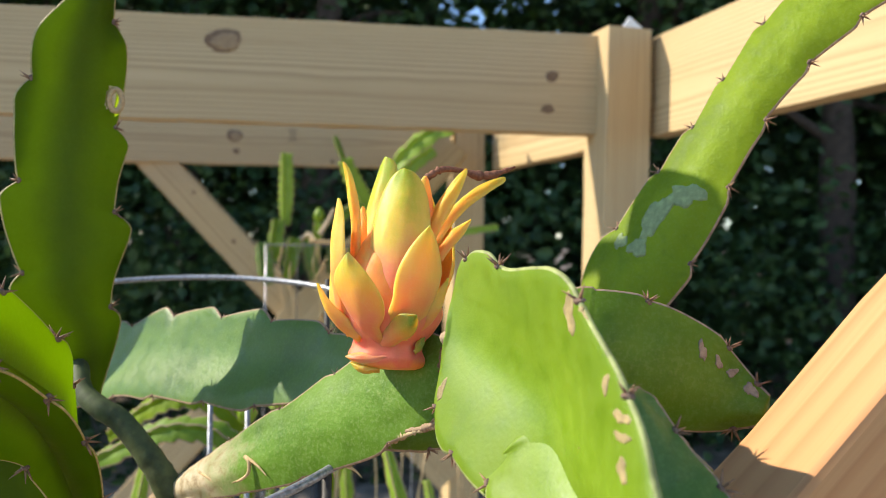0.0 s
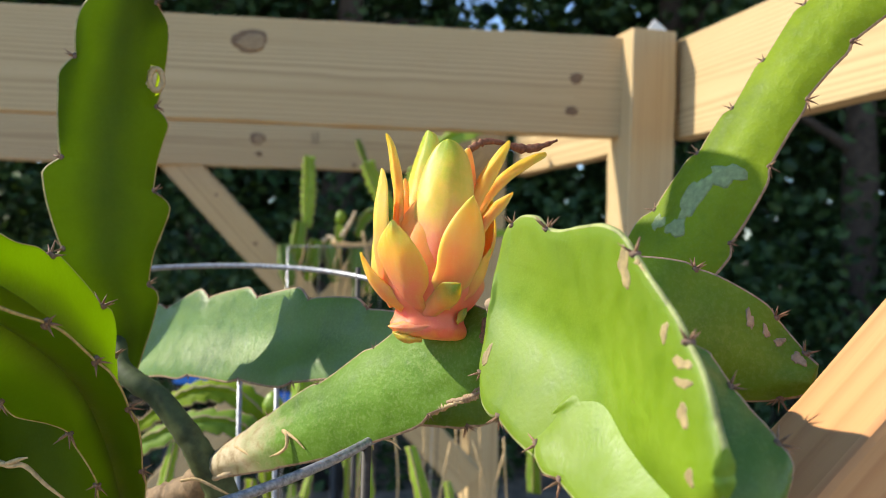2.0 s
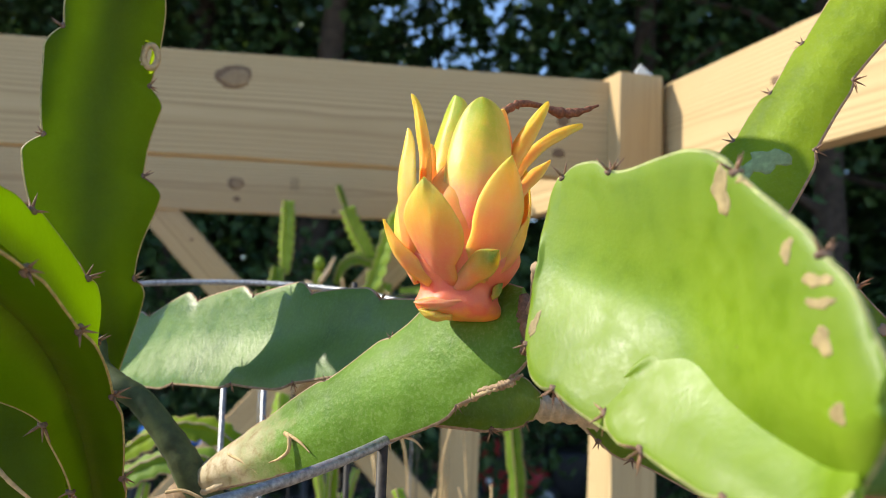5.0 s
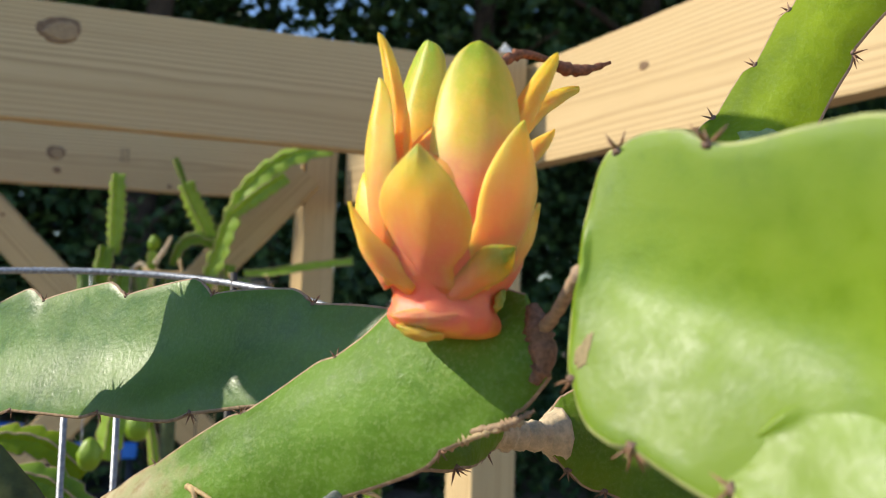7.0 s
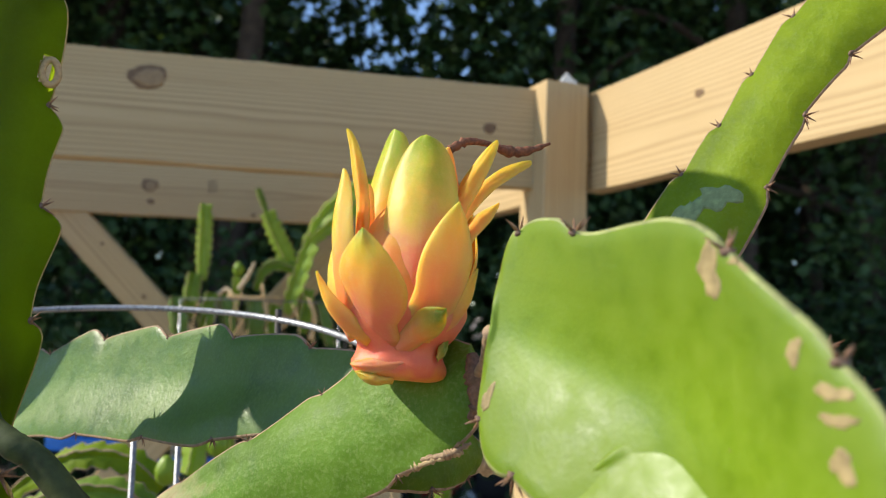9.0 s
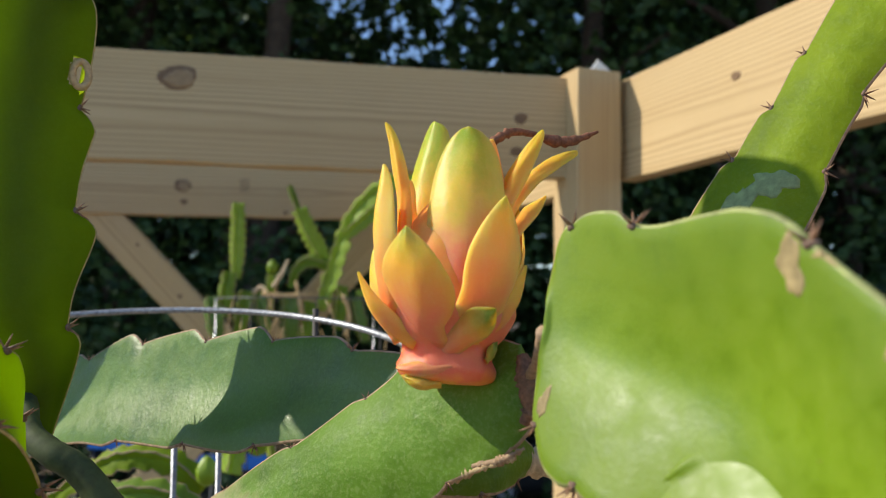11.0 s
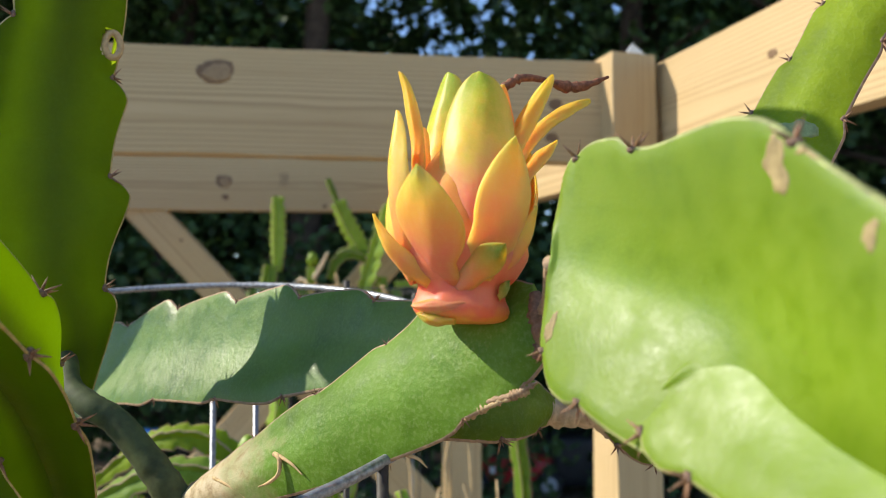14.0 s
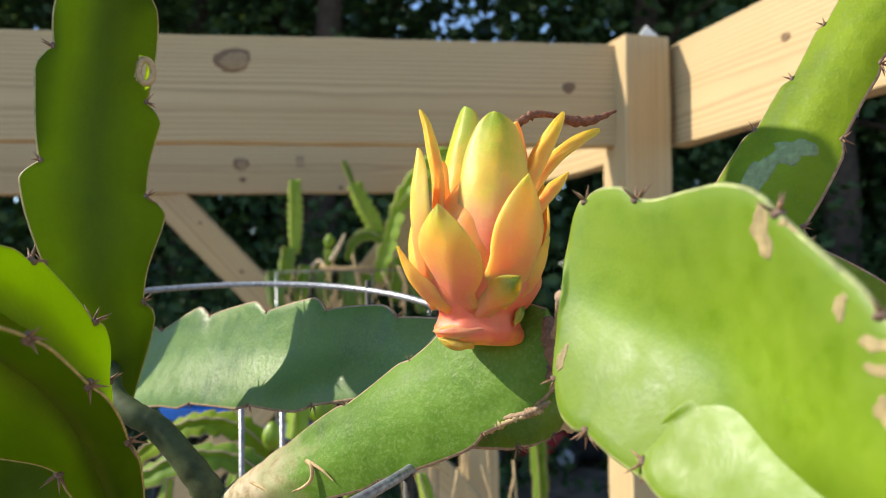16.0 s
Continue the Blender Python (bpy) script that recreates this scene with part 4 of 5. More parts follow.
for pts, r in (([(-0.0667, 0.4155, 1.4163), (-0.0600, 0.4080, 1.4155), (-0.0540, 0.4035, 1.4110), (-0.0480, 0.4000, 1.4065), (-0.0420, 0.3975, 1.4050), (-0.0385, 0.3965, 1.4020)], (0.0012, 0.0010, 0.0009, 0.0008, 0.0006, 0.0002)),
               ([(-0.0590, 0.4075, 1.4152), (-0.0545, 0.4040, 1.4090), (-0.0520, 0.4020, 1.4040), (-0.0510, 0.4020, 1.4000)], (0.0009, 0.0008, 0.0006, 0.0002)),
               ([(-0.0975, 0.4285, 1.4010), (-0.0950, 0.4255, 1.3995), (-0.0950, 0.4245, 1.3945), (-0.0985, 0.4255, 1.3910), (-0.1035, 0.4290, 1.3885)], (0.0010, 0.0009, 0.0008, 0.0007, 0.0002)),
               ([(-0.0965, 0.4275, 1.4010), (-0.0900, 0.4225, 1.3985), (-0.0850, 0.4190, 1.3950)], (0.0008, 0.0006, 0.0002)),
               ([(-0.1260, 0.4480, 1.3880), (-0.1180, 0.4420, 1.3860), (-0.1120, 0.4385, 1.3835), (-0.1060, 0.4360, 1.3790)], (0.0006, 0.0007, 0.0006, 0.0002)),
               ([(-0.1500, 0.4400, 1.3720), (-0.1420, 0.4400, 1.3730), (-0.1320, 0.4400, 1.3690), (-0.1250, 0.4420, 1.3650)], (0.0008, 0.0008, 0.0007, 0.0003)),
               ([(-0.2050, 0.3700, 1.3980), (-0.1950, 0.3680, 1.3960), (-0.1880, 0.3680, 1.3960), (-0.1800, 0.3700, 1.3880), (-0.1680, 0.3760, 1.3760)], (0.0012, 0.0012, 0.0010, 0.0008, 0.0003)),
               ([(-0.1960, 0.3680, 1.3965), (-0.1900, 0.3660, 1.3990), (-0.1860, 0.3660, 1.4000)], (0.0010, 0.0009, 0.0003))):
    rod("root", pts, r, ROOT, S, n=26, sides=7, rough=0.25)

# ---- the bud ----
AX0, AX1 = np.array([-0.0272, 0.3825, 1.4530]), np.array([-0.0225, 0.3890, 1.5340])
bud = thing("dragon_fruit_bud", "yellow and salmon dragon fruit bud with pointed green-tipped scales", "fruit bud", at=tuple(AX0))


def bud_body():
    bm = bmesh.new()
    lay = bm.verts.layers.float.new("along")
    prof = [(0.0, 0.0), (-0.02, 0.0085), (-0.005, 0.0135), (0.02, 0.0150), (0.045, 0.0151), (0.08, 0.0143), (0.125, 0.0148), (0.17, 0.0180), (0.24, 0.0204), (0.32, 0.0202), (0.44, 0.0188), (0.54, 0.0165), (0.62, 0.0135), (0.68, 0.0100), (0.72, 0.005), (0.73, 0.0)]
    rows = spline(prof, 44)
    z = unit(AX1 - AX0)
    x = unit(np.cross(z, [0, 1, 0]))
    y = np.cross(z, x)
    k = 40
    rings = []
    for h, r in rows:
        ring = []
        for i in range(k):
            a = 2 * math.pi * i / k
            lump = 1 + 0.07 * noise.noise(Vector((math.cos(a) * 1.6, math.sin(a) * 1.6, h * 9))) + 0.07 * max(0, 1 - h * 5) * math.sin(3 * a + h * 20) + 0.04 * max(0, 1 - abs(h - 0.05) * 12) * math.sin(7 * a)
            v = bm.verts.new(AX0 + (AX1 - AX0) * h + max(r, 0.0001) * lump * (math.cos(a) * x + math.sin(a) * y))
            v[lay] = h * 0.9
            ring.append(v)
        rings.append(ring)
    for p, q in zip(rings, rings[1:]):
        for i in range(k):
            bm.faces.new((p[i], p[(i + 1) % k], q[(i + 1) % k], q[i]))
    link("body", bm, FLESH, bud, "salmon-pink fleshy base")


def scale(base, tip, hw, bulge=0.004, mat=None, label="", curl=0.55, thick=0.0013, widest=0.36, seed=0, a0=0.0, a1=1.0, blunt=0.66, face=None, arc=None, foot=0.55):
    """A pointed fleshy scale: a curved middle line from base to tip, cupped round the bud's axis."""
    base, tip = np.array(base), np.array(tip)
    axis = unit(AX1 - AX0)
    mid = (base + tip) / 2
    centre = AX0 + axis * np.dot(mid - AX0, axis)
    rad = unit(mid - centre)
    ctrl = mid + rad * bulge * 2
    if arc:
        ctrl = mid + np.array(arc)
    if face:
        rad = unit(np.array(face, float))
    bm = bmesh.new()
    lay = bm.verts.layers.float.new("along")
    rim = bm.verts.layers.float.new("edge")
    nu, nv = 30, 15
    grid = []
    for i in range(nu):
        u = 1 - (1 - i / (nu - 1)) ** 1.7
        c = (1 - u) ** 2 * base + 2 * u * (1 - u) * ctrl + u * u * tip
        t = unit(2 * (1 - u) * (ctrl - base) + 2 * u * (tip - ctrl))
        side = unit(np.cross(t, rad))
        outw = unit(np.cross(side, t))
        if np.dot(outw, rad) < 0:
            outw = -outw
        w = hw * (math.sin(math.pi * (0.5 * u / widest)) if u < widest else math.cos(math.pi / 2 * (u - widest) / (1 - widest)) ** blunt)
        w = max(w, hw * foot if u < widest else 0.0003)
        up, dn = [], []
        for j in range(nv):
            s = 2 * j / (nv - 1) - 1
            th = thick * (1 - 0.8 * s * s) * (0.45 + 0.55 * math.sin(math.pi * min(u * 1.1 + 0.08, 1)))
            p = c + side * s * w * (1 + 0.05 * noise.noise(Vector((u * 5, s, seed + 9)))) - outw * curl * w * s * s * 0.9 + outw * 0.0006 * noise.noise(Vector((u * 4, s * 2, seed)))
            ridge = outw * 0.00012 * math.exp(-(s * 4) ** 2) * (1 - u)
            a = bm.verts.new(p + outw * th + ridge)
            b = bm.verts.new(p - outw * th)
            a[lay] = b[lay] = a0 + (a1 - a0) * u
            a[rim] = b[rim] = abs(s)
            up.append(a)
            dn.append(b)
        grid.append(up + dn[::-1])
    for p, q in zip(grid, grid[1:]):
        m = len(p)
        for j in range(m):
            bm.faces.new((p[j], p[(j + 1) % m], q[(j + 1) % m], q[j]))
    bm.faces.new(grid[0])
    bm.faces.new(grid[-1])
    return link("scale", bm, mat or SCALE, bud, label)


bud_body()
scale((-0.0255, 0.3670, 1.4650), (-0.0210, 0.3772, 1.5328), 0.0122, 0.0044, SCALE, "large upright scale, salmon below and green at the rounded tip", a0=-0.05, a1=1.0, widest=0.58, blunt=0.38, curl=0.40, foot=0.6, face=(-0.16, -0.96, 0.2), seed=1)
scale((-0.0338, 0.3725, 1.4645), (-0.0400, 0.3545, 1.4990), 0.0136, 0.0040, SCALE_FRONT, "broad pointed scale, salmon below", a0=0.0, a1=1.0, widest=0.44, blunt=0.88, curl=0.26, foot=0.6, face=(-0.58, -0.78, 0.2), seed=2)
scale((-0.0205, 0.3680, 1.4660), (-0.0100, 0.3685, 1.5098), 0.0098, 0.0056, SCALE_CREAM, "pointed yellow scale", a0=0.0, a1=1.0, widest=0.48, blunt=0.78, curl=0.36, foot=0.85, seed=3)
scale((-0.0375, 0.3900, 1.4780), (-0.0308, 0.4040, 1.5402), 0.0098, 0.0048, SCALE, "tall scale with a rounded green tip", a0=0.2, a1=1.0, widest=0.6, blunt=0.34, face=(-0.72, -0.66, 0.2), seed=4)
scale((-0.0425, 0.3770, 1.4650), (-0.0475, 0.3783, 1.5206), 0.0076, 0.0042, SCALE_CREAM, "long yellow side scale", a0=0.0, a1=0.92, widest=0.48, blunt=0.62, foot=0.8, seed=5)
scale((-0.0415, 0.3810, 1.4960), (-0.0476, 0.3885, 1.5362), 0.0029, 0.0010, SCALE_Y, "narrow yellow scale", curl=0.3, thick=0.0013, widest=0.35, blunt=0.42, foot=0.95, face=(-0.6, -0.75, 0.25), arc=(0.0042, 0, 0.001), seed=6)
scale((-0.0380, 0.3840, 1.4860), (-0.0395, 0.3930, 1.5180), 0.0040, 0.0020, SCALE_O, "narrow orange scale", curl=0.3, thick=0.0012, widest=0.5, blunt=0.5, face=(-0.6, -0.75, 0.25), seed=7)
scale((-0.0370, 0.3735, 1.4640), (-0.0548, 0.3735, 1.4862), 0.0042, 0.0030, SCALE_CREAM, "small pointed side scale", a0=0.0, a1=0.9, blunt=0.95, widest=0.35, foot=0.9, arc=(-0.0050, -0.001, -0.0042), seed=8)
scale((-0.0430, 0.3830, 1.4640), (-0.0498, 0.3880, 1.4960), 0.0080, 0.0042, SCALE, "small green side scale", a0=0.3, a1=0.85, seed=9)
scale((-0.0165, 0.3720, 1.4660), (-0.0027, 0.3765, 1.4890), 0.0050, 0.0030, SCALE_CREAM, "small curved scale", a0=0.0, a1=1.0, blunt=0.85, foot=0.9, arc=(0.0042, -0.002, -0.0030), seed=10)
scale((-0.0165, 0.3800, 1.4620), (-0.0058, 0.3850, 1.4764), 0.0050, 0.0028, SCALE_G, "small green-edged scale", a0=0.2, a1=0.7, arc=(0.003, -0.001, -0.002), seed=11)
scale((-0.0285, 0.3700, 1.4625), (-0.0138, 0.3588, 1.4755), 0.0050, 0.0022, SCALE_G, "low sweeping scale with a green tip", a0=-0.1, a1=1.0, widest=0.60, blunt=0.8, curl=0.3, foot=0.8, face=(-0.35, -0.80, -0.50), seed=12)
scale((-0.0120, 0.3780, 1.4950), (-0.0127, 0.3850, 1.5306), 0.0042, 0.0022, SCALE_O, "narrow orange scale", widest=0.6, blunt=0.36, foot=0.8, seed=13)
scale((-0.0140, 0.3765, 1.5000), (0.0040, 0.3845, 1.5338), 0.0036, 0.0012, SCALE_Y, "narrow scale leaning outward", curl=0.3, thick=0.0013, widest=0.42, blunt=0.46, face=(-0.25, -0.85, 0.35), arc=(-0.0012, 0, 0.001), foot=0.95, seed=14)
scale((-0.0095, 0.3875, 1.5040), (0.0212, 0.4150, 1.5326), 0.0033, 0.0052, SCALE_Y, "narrow yellow scale arching outward", curl=0.3, thick=0.0012, widest=0.62, blunt=0.36, face=(-0.3, -0.8, 0.5), arc=(-0.0035, 0, 0.0072), foot=0.9, seed=15)
scale((-0.0080, 0.3840, 1.4965), (0.0062, 0.3921, 1.5130), 0.0030, 0.0026, SCALE_Y, "short narrow scale", a1=0.5, curl=0.3, thick=0.0011, widest=0.5, blunt=0.6, face=(-0.3, -0.8, 0.5), arc=(-0.001, 0, 0.002), foot=0.9, seed=16)
scale((-0.0070, 0.3940, 1.4760), (-0.0050, 0.4060, 1.5180), 0.0085, 0.0040, SCALE_Y, "yellow scale on the far side", seed=17)
scale((-0.0200, 0.4010, 1.4760), (-0.0130, 0.4150, 1.5260), 0.0100, 0.0045, SCALE_Y, "yellow scale on the far side", seed=18)
scale((-0.0225, 0.3700, 1.4580), (-0.0428, 0.3735, 1.4570), 0.0026, 0.0030, FLESH, "rolled fleshy lip at the base", thick=0.0009, curl=0.75, widest=0.5, blunt=0.5, a0=0.12, a1=0.24, arc=(-0.001, -0.0052, -0.0008), foot=0.85, seed=19)
scale((-0.0290, 0.3710, 1.4525), (-0.0410, 0.3745, 1.4545), 0.0022, 0.0030, SCALE_G, "yellow-green lip under the base", thick=0.0009, curl=0.6, widest=0.5, blunt=0.5, a0=0.5, a1=0.62, arc=(-0.001, -0.0042, -0.0016), foot=0.6, seed=20)
scale((-0.0150, 0.3720, 1.4590), (-0.0115, 0.3780, 1.4655), 0.0022, 0.0008, SCALE_G, "small green scale at the base", thick=0.0006, a0=0.6, a1=0.9, seed=21)
rod("dried_petal", [(-0.0125, 0.3860, 1.5300), (-0.0060, 0.3880, 1.5338), (0.0020, 0.3900, 1.5335), (0.0090, 0.3920, 1.5318), (0.0160, 0.3940, 1.5326), (0.0245, 0.3956, 1.5360)], (0.0016, 0.0015, 0.0010, 0.0021, 0.0017, 0.0005), DRY, bud, "shrivelled brown dried petal", n=40, sides=7, rough=0.7, seed=4)

# ---- the far cacti ----
def plain_stem(plant, pts, hw, mat=None, seed=0, notches=4, normal=(-0.5, -0.83, 0.25), label="", third=True, amp=0.22):
    n = len(pts)
    prof = [0.6] + [1.0] * (n - 2) + [0.85] if n > 2 else [0.8, 0.8]
    st = [(*p, hw * 1.15 * k) for p, k in zip(pts, prof)]
    q = [(k + 0.6) / (notches + 0.3) for k in range(notches)]
    return blade(plant, st, normal, q, [a - 0.4 / notches for a in q], label, mat, amp, hw * 0.22, hw * 0.08, seed, ((hw * 0.7,) * 2, q, 0.2) if third else None, None, 0, 0, 0, "stem", 64, 0.001)


def small_bud(plant, c, r, label="round green flower bud"):
    bm = bmesh.new()
    bmesh.ops.create_uvsphere(bm, u_segments=14, v_segments=10, radius=r)
    for v in bm.verts:
        v.co.z *= 1.35
        a = math.atan2(v.co.y, v.co.x)
        f = 1 + 0.10 * math.sin(5 * a + v.co.z * 180) - 0.2 * max(0, v.co.z / r)
        v.co.x *= f
        v.co.y *= f
    bmesh.ops.translate(bm, vec=c, verts=bm.verts)
    link("flower_bud", bm, PAD_YOUNG, plant, label)


far = thing("dragon_fruit_cactus", "sunlit climbing cactus with upright young stems under the far beam", "cactus", "climbing cacti", at=(-0.33, 2.2, 0))
rod("stem", [(-0.34, 2.2, 1.42), (-0.33, 2.2, 1.0), (-0.33, 2.2, -0.02)], (0.012, 0.018, 0.022), BENT, far, n=14)
plain_stem(far, [(-0.4716, 2.2, 1.535), (-0.4722, 2.2, 1.60), (-0.4722, 2.2, 1.66), (-0.4736, 2.2, 1.722)], 0.025, PAD_SHOOT, 31, 9, label="upright ribbed young stem", amp=0.32)
plain_stem(far, [(-0.2531, 2.2, 1.575), (-0.275, 2.2, 1.615), (-0.298, 2.2, 1.656), (-0.322, 2.2, 1.710)], 0.025, PAD_SHOOT, 32, 7, label="leaning young stem", amp=0.32)
plain_stem(far, [(-0.322, 2.2, 1.705), (-0.336, 2.2, 1.738), (-0.3481, 2.2, 1.768)], 0.009, PAD, 33, 5)
plain_stem(far, [(-0.340, 2.19, 1.515), (-0.325, 2.19, 1.560), (-0.290, 2.19, 1.582), (-0.250, 2.19, 1.572)], 0.017, PAD, 34, 4)
plain_stem(far, [(-0.262, 2.18, 1.460), (-0.240, 2.18, 1.535), (-0.218, 2.18, 1.610), (-0.180, 2.18, 1.700), (-0.100, 2.18, 1.775), (0.012, 2.18, 1.815)], 0.033, PAD_SHOOT, 35, 11, (-0.6, -0.7, 0.3), "long arching stem reaching up to the beam", True, 0.36)
plain_stem(far, [(-0.205, 2.17, 1.640), (-0.150, 2.16, 1.690), (-0.090, 2.16, 1.735)], 0.024, PAD_SHOOT, 36, 5)
plain_stem(far, [(-0.175, 2.17, 1.500), (-0.110, 2.16, 1.508), (-0.040, 2.16, 1.522), (0.075, 2.15, 1.540)], 0.017, PAD_SHOOT, 37, 8, (-0.2, -0.5, 0.85), "bright level young stem")
plain_stem(far, [(-0.391, 2.18, 1.420), (-0.390, 2.18, 1.47), (-0.385, 2.18, 1.545)], 0.016, PAD_SHOOT, 38, 4)
small_bud(far, (-0.3826, 2.18, 1.565), 0.014)
for k, (x, z, w, a) in enumerate(((-0.490, 1.500, 0.026, 0.3), (-0.515, 1.440, 0.028, -0.4), (-0.450, 1.455, 0.026, 0.5), (-0.335, 1.445, 0.030, -0.2), (-0.295, 1.430, 0.026, 0.4), (-0.400, 1.455, 0.022, -0.6), (-0.215, 1.470, 0.022, 0.2), (-0.165, 1.44, 0.020, -0.7))):
    plain_stem(far, [(x - 0.02 * a, 2.17, z - 0.055), (x, 2.165, z - 0.01), (x + 0.02 * a, 2.17, z + 0.05)], w, PAD_BLUE if k % 2 else PAD, 50 + k, 3)
for k, p in enumerate((((-0.376, 2.16, 1.515), (-0.355, 2.16, 1.55), (-0.341, 2.16, 1.582)), ((-0.425, 2.16, 1.500), (-0.405, 2.16, 1.515), (-0.39, 2.15, 1.505)), ((-0.40, 2.15, 1.500), (-0.35, 2.15, 1.495), (-0.28, 2.15, 1.50)), ((-0.30, 2.15, 1.44), (-0.31, 2.15, 1.48), (-0.32, 2.15, 1.53)), ((-0.20, 2.15, 1.40), (-0.19, 2.15, 1.45), (-0.205, 2.15, 1.50)))):
    rod("twig", p, (0.006, 0.0055, 0.003), WOODY if k < 2 else ROOT, far, n=10, rough=0.3)
rnd = random.Random(5)
for k in range(12):
    x, z = rnd.uniform(-0.46, -0.12), rnd.uniform(1.40, 1.52)
    rod("root", [(x, 2.12 + rnd.uniform(-0.05, 0.05), z), (x + rnd.uniform(-0.03, 0.03), 2.12, z - 0.08), (x + rnd.uniform(-0.05, 0.05), 2.12, z - rnd.uniform(0.15, 0.4))], (0.0016, 0.0014, 0.0008), ROOT, far, n=8, sides=5)

mid_plant = thing("dragon_fruit_cactus", "low climbing cactus with arching stems and round buds", "cactus", "climbing cacti", at=(-0.25, 1.15, 0))
rod("stem", [(-0.25, 1.15, 1.15), (-0.25, 1.15, 0.6), (-0.25, 1.15, -0.02)], (0.010, 0.014, 0.018), BENT, mid_plant, n=12)
plain_stem(mid_plant, [(-0.420, 1.03, 1.262), (-0.370, 1.01, 1.298), (-0.330, 1.0, 1.316), (-0.285, 1.0, 1.312), (-0.250, 1.0, 1.285)], 0.015, PAD_BRIGHT, 61, 9, (-0.3, -0.75, 0.6), "arching yellow-green stem", True, 0.34)
plain_stem(mid_plant, [(-0.440, 0.98, 1.230), (-0.370, 0.96, 1.268), (-0.320, 0.95, 1.290), (-0.270, 0.95, 1.288), (-0.235, 0.95, 1.262)], 0.015, PAD, 62, 9, (-0.3, -0.75, 0.6), "", True, 0.34)
small_bud(mid_plant, (-0.2440, 0.985, 1.306), 0.0115)
small_bud(mid_plant, (-0.2950, 1.55, 1.245), 0.019)
plain_stem(mid_plant, [(-0.330, 1.56, 1.300), (-0.333, 1.56, 1.245), (-0.340, 1.56, 1.190)], 0.024, PAD_SHOOT, 96, 4, (-0.4, -0.85, 0.3), "short hanging stem that carries a bud")
rnd = random.Random(11)
for k in range(18):
    x, y, z = rnd.uniform(-0.42, 0.06), rnd.uniform(1.0, 1.6), rnd.uniform(1.02, 1.26)
    dx, dz = rnd.uniform(-0.05, 0.05), rnd.uniform(0.10, 0.22)
    plain_stem(mid_plant, [(x, y, z), (x + dx * 0.5, y - 0.01, z - dz * 0.45), (x + dx, y, z - dz)], rnd.uniform(0.008, 0.014), (PAD_BRIGHT, PAD_SHOOT, PAD_SHOOT)[k % 3], 70 + k, 4, (rnd.uniform(-0.6, 0.2), -0.9, 0.2))
plain_stem(mid_plant, [(0.075, 1.75, 1.33), (0.085, 1.75, 1.24), (0.100, 1.75, 1.12), (0.105, 1.75, 1.0)], 0.017, PAD, 95, 5, label="hanging green stem")
for k in range(10):
    x, z = rnd.uniform(-0.2, 0.05), rnd.uniform(1.15, 1.32)
    rod("root", [(x, 1.3, z), (x + rnd.uniform(-0.02, 0.02), 1.3, z - 0.1), (x + rnd.uniform(-0.04, 0.04), 1.3, z - rnd.uniform(0.2, 0.35))], (0.0018, 0.0016, 0.0008), ROOT, mid_plant, n=8, sides=5)

# ---- mower and tubs on the ground ----
def box_part(name, size, at, mat, parent, bevel=0.02, label="", rot=0.0):
    bm = bmesh.new()
    bmesh.ops.create_cube(bm, size=1, matrix=Matrix.Diagonal((*size, 1)))
    bmesh.ops.bevel(bm, geom=bm.edges[:], offset=bevel, segments=3, affect="EDGES", profile=0.6)
    bmesh.ops.transform(bm, matrix=Matrix.Translation(at) @ Matrix.Rotation(rot, 4, "Z"), verts=bm.verts)
    return link(name, bm, mat, parent, label)


mower = thing("lawn_mower", "red push mower with black engine and grey wheels", "mower", at=(0.35, 6.5, 0))
box_part("deck", (0.62, 0.5, 0.22), (0.38, 6.6, 0.20), RED, mower, 0.05, "red steel deck")
box_part("engine", (0.30, 0.30, 0.20), (0.30, 6.62, 0.34), BLACK, mower, 0.04, "black engine cover")
box_part("cowl", (0.24, 0.26, 0.12), (0.20, 6.55, 0.45), RED, mower, 0.04, "red plastic cowl")
box_part("label_plate", (0.05, 0.006, 0.06), (0.42, 6.347, 0.20), CAPMAT, mower, 0.002)
box_part("label_plate", (0.04, 0.006, 0.05), (0.24, 6.347, 0.23), CAPMAT, mower, 0.002)
box_part("grass_bag", (0.45, 0.45, 0.38), (0.92, 6.7, 0.26), BLACK, mower, 0.06, "black cloth grass bag")
rod("filler_cap", [(0.32, 6.40, 0.30), (0.32, 6.40, 0.36)], (0.022, 0.022), GREEN, mower, n=4)
rod("handle", [(0.60, 6.55, 0.25), (0.85, 6.75, 0.65), (1.05, 6.9, 0.95)], (0.012, 0.012, 0.012), BLACK, mower, n=10)
for x, y in ((0.655, 6.33), (0.12, 6.33), (0.655, 6.87), (0.12, 6.87)):
    bm = bmesh.new()
    tube(bm, ring_points((x, y, 0.125), (0, 1, 0.001), 0.078, 29), 0.026, 10, False)
    w = link("wheel", bm, BLACK, mower, "black rubber wheel")
    rod("rim", [(x, y - 0.020, 0.125), (x, y - 0.012, 0.125), (x, y + 0.02, 0.125)], (0.058, 0.064, 0.064), GREY, w, "grey plastic rim", n=6, sides=24)
    rod("hub", [(x, y - 0.034, 0.125), (x, y - 0.015, 0.125)], (0.016, 0.02), BLACK, w, n=4, sides=14)


